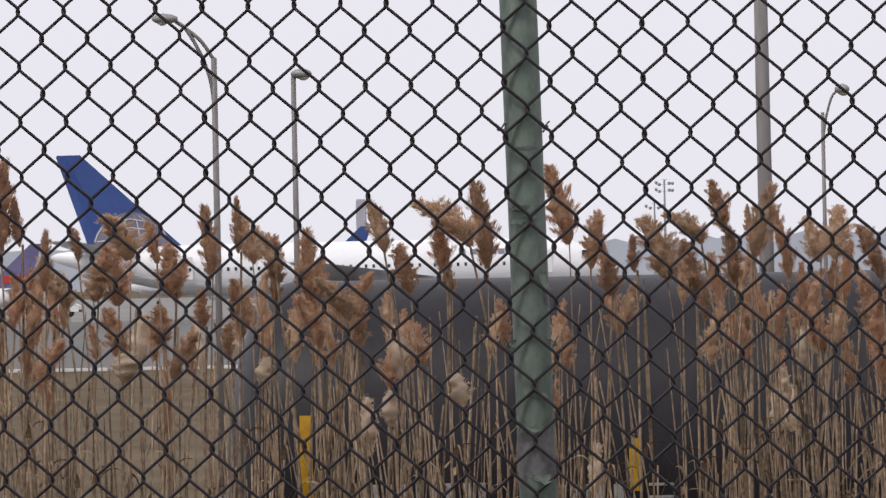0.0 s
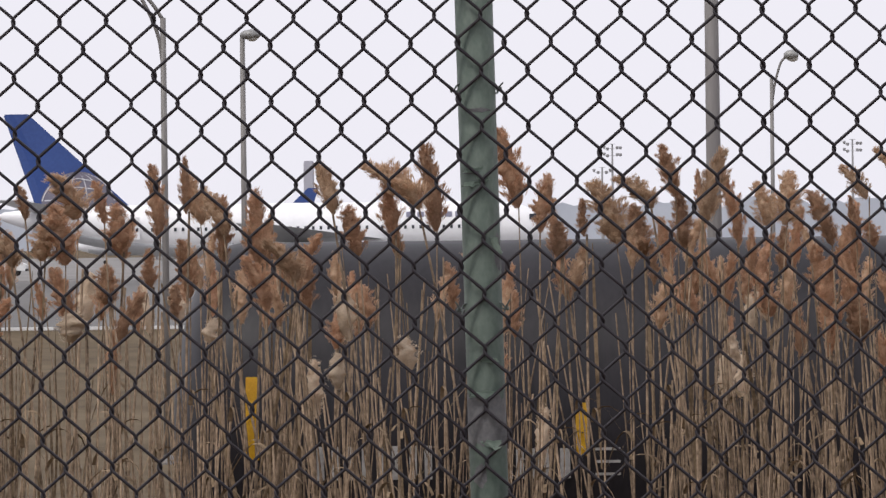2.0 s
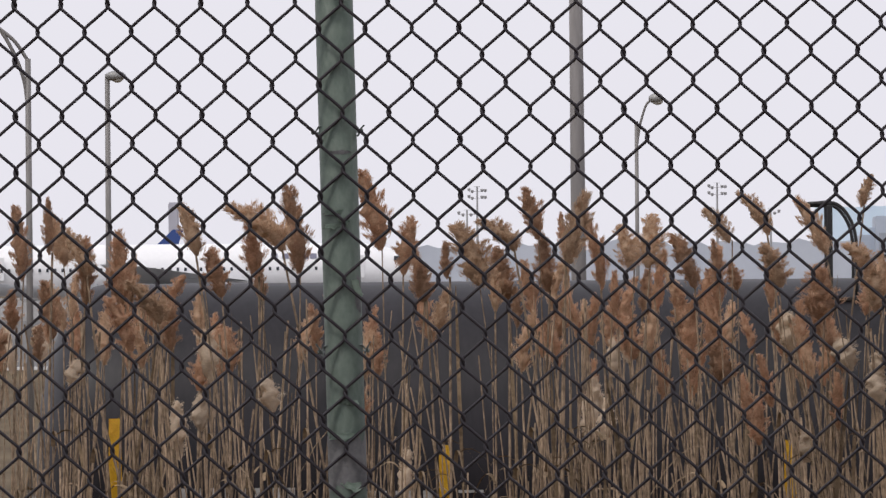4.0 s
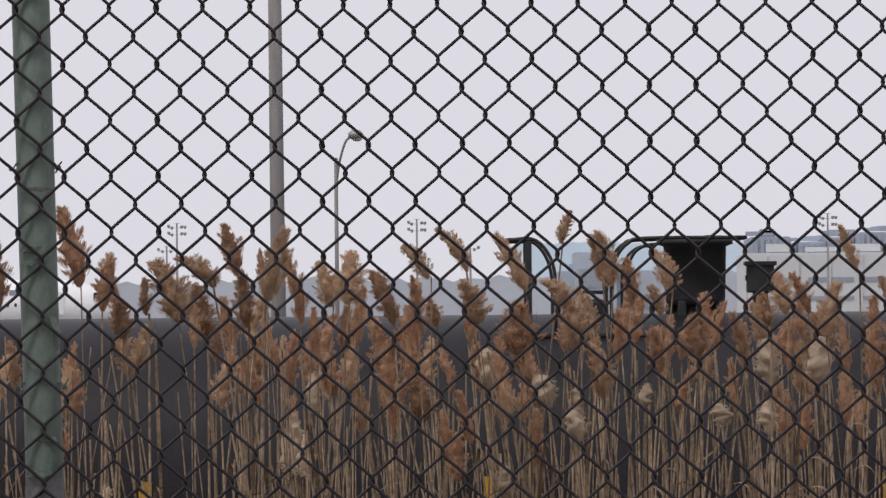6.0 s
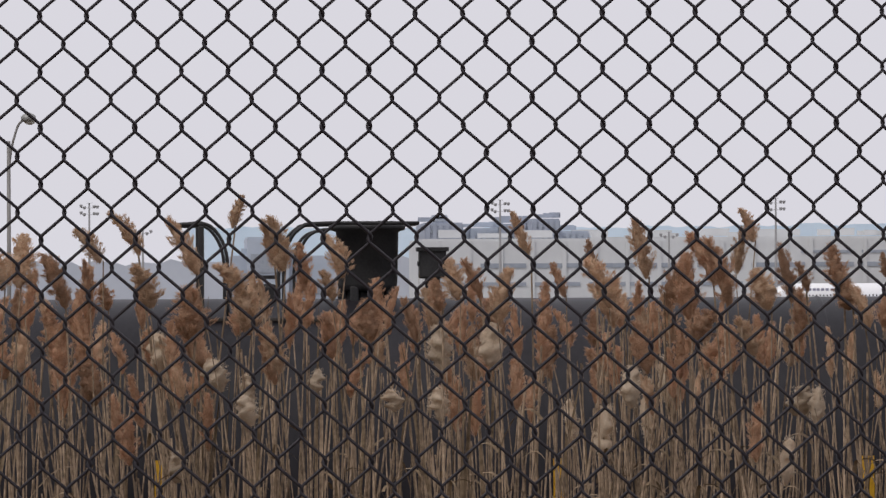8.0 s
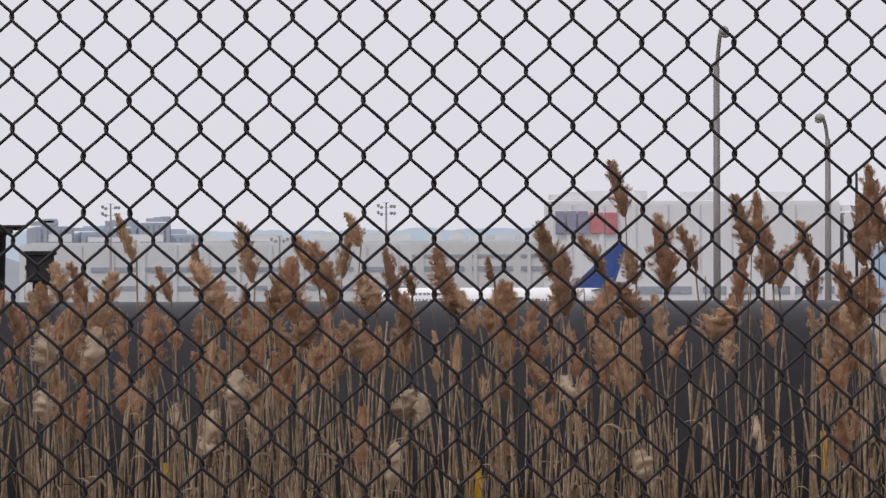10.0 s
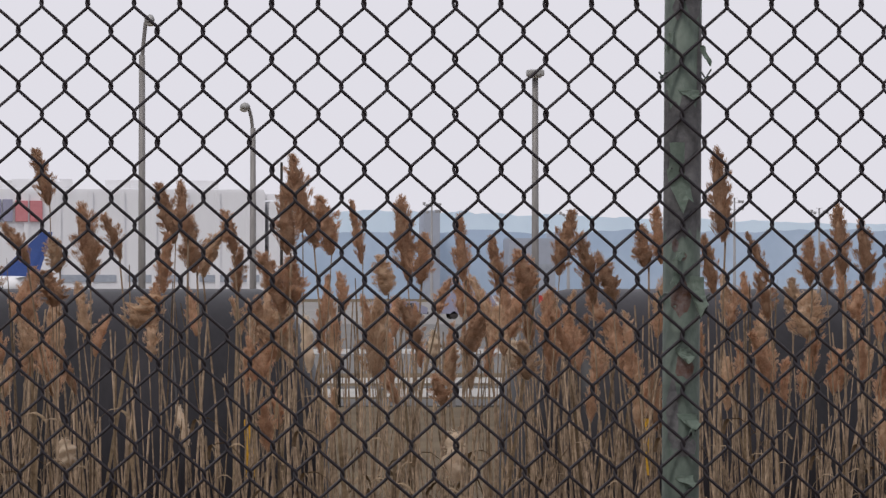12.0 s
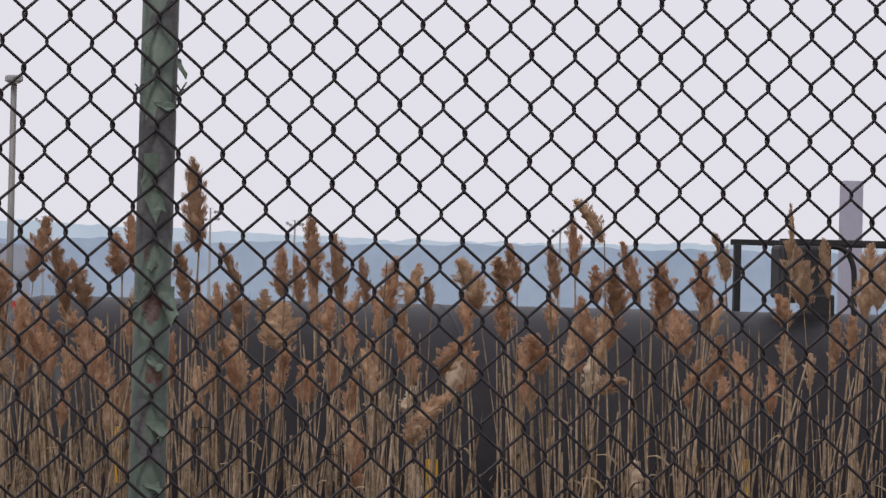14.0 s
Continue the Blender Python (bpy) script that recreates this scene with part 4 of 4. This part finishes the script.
RUSTY_E = [(5.8, 5.73, 0.24, 0.08, -3), (5.81, 6.03, 0.22, 0.09, 7), (5.92, 5.48, 0.15, 0.09, -10), (6.01, 6.04, 0.29, 0.07, -4), (6.03, 5.71, 0.2, 0.1, 7), (6.17, 5.99, 0.25, 0.07, -3), (6.3, 5.94, 0.24, 0.12, -6), (6.44, 6.07, 0.29, 0.09, 8), (6.6, 5.94, 0.33, 0.09, -4), (6.69, 5.94, 0.22, 0.1, -13), (6.84, 6.1, 0.19, 0.09, -8), (6.91, 6.12, 0.26, 0.07, -7), (7.15, 5.98, 0.27, 0.07, -11), (7.19, 6.22, 0.4, 0.11, -4), (7.4, 6.04, 0.24, 0.05, -26), (7.59, 6.02, 0.22, 0.08, -2), (7.67, 5.99, 0.22, 0.07, -2), (7.74, 6.07, 0.31, 0.09, -5)]
RUSTY_F = [(7.86, 5.99, 0.32, 0.09, -4), (7.98, 5.99, 0.22, 0.06, -5), (8.08, 5.94, 0.27, 0.1, 3), (8.28, 5.99, 0.14, 0.05, -6), (8.35, 5.69, 0.18, 0.1, 3), (8.68, 6.07, 0.22, 0.07, -5), (8.8, 5.7, 0.19, 0.11, -5), (8.87, 6.05, 0.25, 0.06, -6), (8.96, 6.14, 0.28, 0.06, -4), (9.06, 6.03, 0.17, 0.07, -1), (9.16, 5.96, 0.24, 0.1, -6), (9.26, 6.03, 0.29, 0.07, -15), (9.38, 5.96, 0.27, 0.11, -4), (9.56, 6.04, 0.22, 0.09, -1), (9.96, 5.93, 0.16, 0.09, -6)]
TAN_A = [(-3.66, 5.91, 0.2, 0.12, -2), (-3.53, 5.94, 0.17, 0.12, 1), (-3.38, 6.12, 0.22, 0.15, -9), (-2.82, 6.09, 0.24, 0.1, -10), (-2.72, 6.04, 0.23, 0.11, -11), (-2.41, 5.83, 0.21, 0.12, -6), (-2.24, 6.13, 0.25, 0.1, -11), (-1.86, 6.15, 0.3, 0.15, -24), (-0.99, 5.98, 0.3, 0.15, -11), (-0.84, 6.14, 0.2, 0.11, -21), (-0.61, 6.07, 0.34, 0.1, 10), (-0.33, 6.05, 0.21, 0.09, -5), (-0.26, 6.06, 0.24, 0.12, 10), (0.1, 6.17, 0.19, 0.07, -26), (0.27, 6.2, 0.23, 0.08, -15), (0.32, 5.97, 0.2, 0.11, -7), (0.53, 6.11, 0.29, 0.08, -25), (0.68, 6.32, 0.15, 0.06, 15)]
TAN_B = [(0.71, 6.04, 0.15, 0.1, -14), (0.75, 5.85, 0.23, 0.12, -6), (0.87, 6.14, 0.23, 0.07, -9), (0.88, 5.68, 0.2, 0.08, -5), (0.9, 6.13, 0.25, 0.09, -2), (1.12, 6, 0.14, 0.07, -10), (1.16, 6.1, 0.2, 0.09, -3), (1.67, 6, 0.19, 0.09, -11), (1.85, 5.89, 0.25, 0.1, 1), (1.98, 6.18, 0.22, 0.06, -19), (2.34, 5.96, 0.24, 0.12, -9), (2.5, 6.09, 0.27, 0.09, -10), (2.9, 6.11, 0.24, 0.06, 3), (2.97, 5.75, 0.18, 0.09, -8), (2.97, 6.25, 0.16, 0.06, -7), (3.04, 5.95, 0.19, 0.12, -15), (3.83, 5.59, 0.15, 0.08, -10), (3.85, 6.09, 0.29, 0.11, -18)]
TAN_C = [(4.19, 6.08, 0.16, 0.09, -7), (4.55, 5.83, 0.16, 0.15, 9), (4.84, 6.06, 0.23, 0.09, 2), (5.14, 5.76, 0.2, 0.1, 0), (5.61, 5.61, 0.36, 0.11, 0), (5.66, 5.98, 0.18, 0.1, -4), (6.3, 5.6, 0.18, 0.1, -4), (7.57, 5.79, 0.22, 0.15, 7), (8.17, 5.99, 0.22, 0.08, 14), (8.2, 5.37, 0.14, 0.09, 11), (8.51, 5.99, 0.25, 0.11, -17), (8.63, 6.09, 0.16, 0.1, -16), (9.08, 5.62, 0.12, 0.09, 32), (9.08, 6.31, 0.24, 0.07, -26), (9.67, 6.14, 0.23, 0.07, -1), (9.98, 6.32, 0.19, 0.03, -1), (10.05, 6.02, 0.33, 0.11, -8), (10.16, 6.08, 0.27, 0.06, -5)]
TAN_D = [(10.34, 5.98, 0.35, 0.1, 2), (10.4, 6.03, 0.27, 0.09, 2)]
PALE_A = [(-3.41, 5.58, 0.13, 0.11, 1), (-2.79, 5.56, 0.12, 0.07, 1), (-2.23, 5.36, 0.16, 0.07, -9), (-2.18, 5.57, 0.24, 0.09, -8), (-1.91, 5.44, 0.15, 0.08, -6), (0.37, 5.68, 0.18, 0.08, -3), (0.63, 5.6, 0.15, 0.09, -14), (0.75, 5.53, 0.15, 0.07, 0), (0.76, 5.45, 0.14, 0.08, -10), (1.04, 5.59, 0.11, 0.06, 0), (1.39, 5.51, 0.1, 0.08, -3), (1.59, 5.47, 0.15, 0.09, 0), (1.59, 5.66, 0.23, 0.11, 3), (1.83, 5.69, 0.21, 0.1, -17), (2.43, 5.52, 0.19, 0.09, -8), (3.18, 5.48, 0.14, 0.11, -5), (3.25, 5.44, 0.17, 0.07, -2), (3.91, 5.54, 0.14, 0.07, -5)]
RUSTY, TAN, PALE = (1, 3, 5, 7), (0, 2, 4, 6, 8), (9, 10, 11, 12)
for kinds, rows in ((RUSTY, RUSTY_A + RUSTY_B + RUSTY_C + RUSTY_D + RUSTY_E + RUSTY_F), (TAN, TAN_A + TAN_B + TAN_C + TAN_D), (PALE, PALE_A)):
    for x, z, long, wide, tilt in rows:
        y = 32 + rr.uniform(-.5, .5)
        k = y / 34
        # the axis of a head bends on in the way that it already tilts
        kind = kinds[rr.randrange(len(kinds))]
        nod = 0 if kind > 8 else NOD[kind]
        plant(kind, x * k, y, 6 + (z - 6) * k, long * k * 1.05, wide * k * 1.22, tilt, (0 if (nod > 0) == (tilt > -1) else 180) + rr.gauss(0, 40))


# the reeds grow in clumps that fan out from their roots
CLUMPS = []
for _ in range(330):
    cy = 31.8 + 10 * rr.random() ** 1.2
    CLUMPS.append((cy * rr.uniform(*REED_SPREAD), cy, rr.gauss(-.6, 2.8)))


def rooted(spread=.11):
    """A root in one of the clumps, and the way its stem leans."""
    cx, cy, tilt = CLUMPS[rr.randrange(len(CLUMPS))]
    dx = rr.gauss(0, spread)
    return cx + dx, cy + rr.gauss(0, .25), tilt + dx * 14 + rr.gauss(0, 1.5)


def in_front_of_strip(x, y):
    """Fewer reeds grow before the stencilled marks and the two clearest reflectors."""
    v = x / y * 61.5
    if -4.25 < v < -3.22 or -2.74 < v < -1.72:
        return rr.random() < .25 or (abs(v + 2.06) < .07 and rr.random() < .75)
    return abs(v + 4.71) < .07 and rr.random() < .85


# the rest of the front of the bed
for k in range(126):
    x, y, tilt = rooted()
    if in_front_of_strip(x, y):
        continue
    fl = rr.random() < .05
    z = rr.uniform(4.95, 5.65) if fl else min(5.92, rr.gauss(5.70, .14))
    wide = rr.uniform(.07, .11) if fl else rr.uniform(.065, .115)
    plant(rr.randrange(9, 13) if fl else (rr.choice(RUSTY) if rr.random() < .75 else rr.choice(TAN)), x, y, z, rr.uniform(.14, .20) if fl else rr.uniform(.19, .29), wide, tilt * 1.4 + rr.gauss(-2, 5), None, tilt * .6)
for r in reed_kinds:
    for o in (*r.children, r):
        bpy.data.objects.remove(o)


# the mass of the bed behind and between: one object for each surface
def joined(name, sets, material, label):
    vs, fs, n = [], [], 0
    for arr, m in sets:
        v = np.array(arr[0]) @ m[:3, :3].T + m[:3, 3]
        vs.append(v)
        f = np.array(arr[1]) + n
        fs.append(f)
        n += len(v)
    V, F = np.concatenate(vs), np.concatenate(fs)
    me = bpy.data.meshes.new(name)
    me.vertices.add(len(V))
    me.vertices.foreach_set("co", V.ravel())
    me.loops.add(F.size)
    me.loops.foreach_set("vertex_index", F.ravel().astype(np.int32))
    me.polygons.add(len(F))
    me.polygons.foreach_set("loop_start", np.arange(0, F.size, 4, dtype=np.int32))
    me.update(calc_edges=True)
    me.shade_smooth()
    me.materials.append(material)
    return tagged(new(name, me), label, "reeds", kind="stuff")


mass = {"stem": [], "leaf": [], "plume": [], "tan": [], "fluff": []}
for k in range(1700):
    x, y, tilt = rooted(.13)
    if in_front_of_strip(x, y):
        continue
    headless = rr.random() < .825
    kind = rr.random()
    top = rr.uniform(4.9, 5.95) if headless else (rr.uniform(5.2, 5.9) if kind < .06 else min(6.1, rr.gauss(5.90, .17)))
    z0 = ground_z(y) - .05
    ly, lx = tilt * (1.25 if headless else .9), rr.gauss(0, 1.5)
    s = (top - z0 - (0 if headless else .22)) / REED_H
    m = np.array(pose(x - math.sin(radians(ly)) * (top - z0), y, z0, lx, ly) @ pose(0, 0, 0, 0, 0, rr.uniform(0, 360)))
    ms = m.copy()
    ms[:3, 2] *= s
    mass["stem"].append((stem_sets[rr.randrange(8)], ms))
    if rr.random() < .6:
        mass["leaf"].append((leaf_sets[rr.randrange(8)], ms))
    if not headless:
        mp = m @ np.diag((rr.uniform(.65, 1.10),) * 2 + (rr.uniform(.65, .95), 1.0))
        mp[:3, 3] = ms[:3, :3] @ np.array([0, 0, REED_H - .008]) + m[:3, 3]
        if kind < .06:
            mass["fluff"].append((FLUFFS[rr.randrange(4)], mp))
        else:
            mass["tan" if kind < .30 else "plume"].append((PLUMES_THIN[rr.randrange(9)], mp))
blade_sets = [blade_arrays(900 + k) for k in range(12)]
for k in range(420):
    x, y, tilt = rooted(.16)
    z = rr.uniform(3.9, 5.0)
    m = np.array(pose(x, y, z, rr.gauss(0, 3), rr.gauss(0, 5), rr.uniform(0, 360)))
    mass["leaf"].append((blade_sets[rr.randrange(12)], m))
joined("reed_stems", mass["stem"], M_STEM, "dense stand of dry tan reed stems")
joined("reed_leaves", mass["leaf"], M_LEAF, "dry curled reed leaves among the stems")
joined("reed_plumes", mass["plume"], M_PLUME, "mass of rusty brown reed plumes")
joined("reed_plumes", mass["tan"], M_PLUME_TAN, "mass of tan reed plumes")
joined("reed_fluff", mass["fluff"], M_FLUFF, "pale fluffy reed heads gone to seed")

# ---- chain-link fence ----
MESH_W, MESH_H = .0737, .08804
X0, Z0 = -.7237, 6.2667
WIRE_R = .0027
LOW, HIGH = -40, 14
fence = thing("chain_link_fence", (0, FENCE_Y, 4.4), "dark chain-link fence on green steel posts", "fence")


def wire_mesh():
    pts = []
    for j in range(HIGH - LOW + 1):
        left = j % 2 == 0
        xe = 0.0 if left else MESH_W / 2
        sg = 1 if left else -1
        z = j * MESH_H / 2
        ya = WIRE_R * .95 * (1 if left else -1)
        for dz, dx, yy in ((-.0088, .0030, -ya), (-.0046, -.0008, -ya * .8), (0, -.0017, 0), (.0046, -.0008, ya * .8), (.0088, .0030, ya)):
            pts.append((xe + sg * dx - .000119 * (j + LOW), yy, z + dz))
    b = bmesh.new()
    tube(b, pts, WIRE_R, 5)
    return mesh_of(b, "wire", M_WIRE, True)


me_wire = wire_mesh()
rw = random.Random(5)
base_z = Z0 + LOW * MESH_H / 2 - 4.4
for k in range(-78, 172):
    o = part("wire", me_wire, None, fence)
    o.location = (X0 + k * MESH_W / 2 + rw.gauss(0, .0006), rw.gauss(0, .0006), base_z + (k % 2) * MESH_H / 2 + .00014 * k + rw.gauss(0, .0006))


def curl(b, x, z, w, h, out, turn, seed):
    """A flake of paint that peels away from the post."""
    rnd = random.Random(seed)
    n = 5
    g = []
    for i in range(n + 1):
        u = i / n
        row = []
        for j in range(4):
            v = j / 3 - .5
            wob = 1 + .25 * math.sin(seed * 3 + j * 2.1) * u
            row.append(b.verts.new((x + v * w * (1 - .35 * u) + turn * u * u * .01, -.0312 - out * u * u + .004 * abs(v), z - h * u * wob + rnd.uniform(-.002, .002))))
        g.append(row)
    for p, q in zip(g, g[1:]):
        for j in range(3):
            b.faces.new((p[j], p[j + 1], q[j + 1], q[j]))
    return b


def fence_post(x, lean, flakes, patches, ties):
    post = part("post", tube(bmesh.new(), [(0, 0, -.3), (0, 0, 1.2), (0, 0, 2.62)], .0300, 36), M_GREEN, fence, "green painted round steel post with peeling paint", True)
    post.location = (x, .036, 0)
    post.rotation_euler = (0, radians(lean), 0)
    part("cap", revolve(bmesh.new(), [(2.60, .033), (2.64, .033), (2.66, .02), (2.67, .004)], "z", (0, 0, 0), 24), M_GREEN, post)
    for k, (dx, z, w, h, m_) in enumerate(patches):
        # bare places with ragged outlines, a thin skin on the tube
        b = bmesh.new()
        rnd = random.Random(k + int(x * 10))
        if w > .03:
            # bare right across the near side, with ragged ends
            cols = []
            for i in range(17):
                q = -1.5 + 3.0 * i / 16
                hi, lo = z - 4.4 + h * (1 + rnd.uniform(-.22, .12)), z - 4.4 - h * (1 + rnd.uniform(-.22, .12))
                cols.append([b.verts.new((.0305 * math.sin(q), -.0305 * math.cos(q), s)) for s in (lo, hi)])
            for p, q in zip(cols, cols[1:]):
                b.faces.new((p[0], q[0], q[1], p[1]))
            part("bare_patch", b, m_, post, "patch bare of paint", True)
            continue
        n = 14
        ring = [(dx + w * (.75 + .35 * rnd.random()) * math.cos(6.283 * i / n), z - 4.4 + h * (.7 + .4 * rnd.random()) * math.sin(6.283 * i / n)) for i in range(n)]
        levels = []
        for f in (1, .6, .25):
            levels.append([b.verts.new((sx, -math.sqrt(max(1e-6, .0304 ** 2 - min(.0300, abs(sx)) ** 2)), sz)) for sx, sz in ((max(-.0298, min(.0298, dx + (a - dx) * f)), (z - 4.4) + (c - z + 4.4) * f) for a, c in ring)])
        for p, q in zip(levels, levels[1:]):
            for i in range(n):
                b.faces.new((p[i], p[(i + 1) % n], q[(i + 1) % n], q[i]))
        b.faces.new(levels[-1])
        bmesh.ops.recalc_face_normals(b, faces=b.faces)
        part("bare_patch", b, m_, post, "patch bare of paint")
    for k, (dx, z, w, h, out) in enumerate(flakes):
        b = curl(bmesh.new(), dx, z - 4.4, w, h, out, (-1) ** k, k + 2)
        bmesh.ops.solidify(b, geom=b.faces[:], thickness=.0012)
        part("paint_flake", b, M_GREEN_CURL, post, "curled flake of green paint")
    for z in ties:
        b = bmesh.new()
        rnd = random.Random(int(z * 100))
        tube(b, [(.034 * math.cos(q), .0345 * math.sin(q) - .001, z - 4.4 + .004 * math.sin(3 * q)) for q in np.linspace(-.35, math.pi + .35, 14)], .0016, 6)
        for s in (-1, 1):
            tube(b, [(s * .033 + .007 * s * math.sin(q * .5), -.012 + .006 * math.cos(q), z - 4.4 + .004 * math.sin(q) + .0012 * q) for q in np.linspace(0, 9, 20)], .0015, 5)
            tube(b, [(s * .036, -.014, z - 4.4 + .006), (s * .043, -.018, z - 4.4 + .012 + .006 * rnd.random())], .0014, 5)
        part("tie_wire", b, M_TIE, post, "twisted steel tie wire")
    return post


fence_post(-.547, -1.2, [(.004, 6.10, .020, .006, .004), (-.006, 6.115, .03, .008, .003), (.022, 6.005, .012, .03, .006), (-.008, 6.092, .03, .006, .003), (.004, 5.815, .034, .008, .003), (-.004, 5.763, .040, .010, .005), (.006, 5.685, .034, .012, .006)],
           [(.003, 5.716, .034, .042, M_BARE), (-.012, 5.63, .012, .02, M_BARE), (.004, 6.205, .02, .004, M_BARE), (.026, 5.98, .005, .035, M_BARE), (-.012, 6.108, .016, .004, M_BARE)],
           [6.234, 5.888])
fence_post(2.516, 0.35, [(-.012, 6.19, .040, .055, .012), (-.010, 6.235, .034, .05, .002), (.004, 6.32, .036, .014, .008), (-.006, 6.058, .018, .012, .008), (.016, 6.02, .030, .055, .016), (-.012, 6.03, .016, .02, .010), (-.004, 5.905, .026, .020, .012), (.012, 5.90, .018, .016, .010), (.004, 5.80, .034, .022, .012), (.018, 5.79, .012, .02, .01), (.026, 6.39, .010, .03, .012), (-.026, 6.41, .01, .03, .01), (0, 5.70, .03, .014, .008)],
           [(.0, 6.195, .040, .115, M_BARE), (-.020, 6.12, .010, .05, M_BARE), (-.006, 6.052, .008, .008, M_RUST), (-.016, 6.07, .006, .012, M_RUST), (-.006, 5.985, .017, .032, M_RUST), (0, 5.875, .017, .020, M_RUST), (-.018, 5.80, .010, .06, M_BARE), (.002, 5.745, .024, .018, M_BARE), (.012, 6.46, .014, .03, M_BARE), (-.014, 6.45, .008, .02, M_BARE), (.024, 6.34, .006, .10, M_BARE), (.004, 5.655, .02, .014, M_BARE)],
           [6.335, 5.98])
fence_post(-3.69, 0, [], [], [6.234, 5.888])
fence_post(5.64, 0, [], [], [6.234, 5.888])
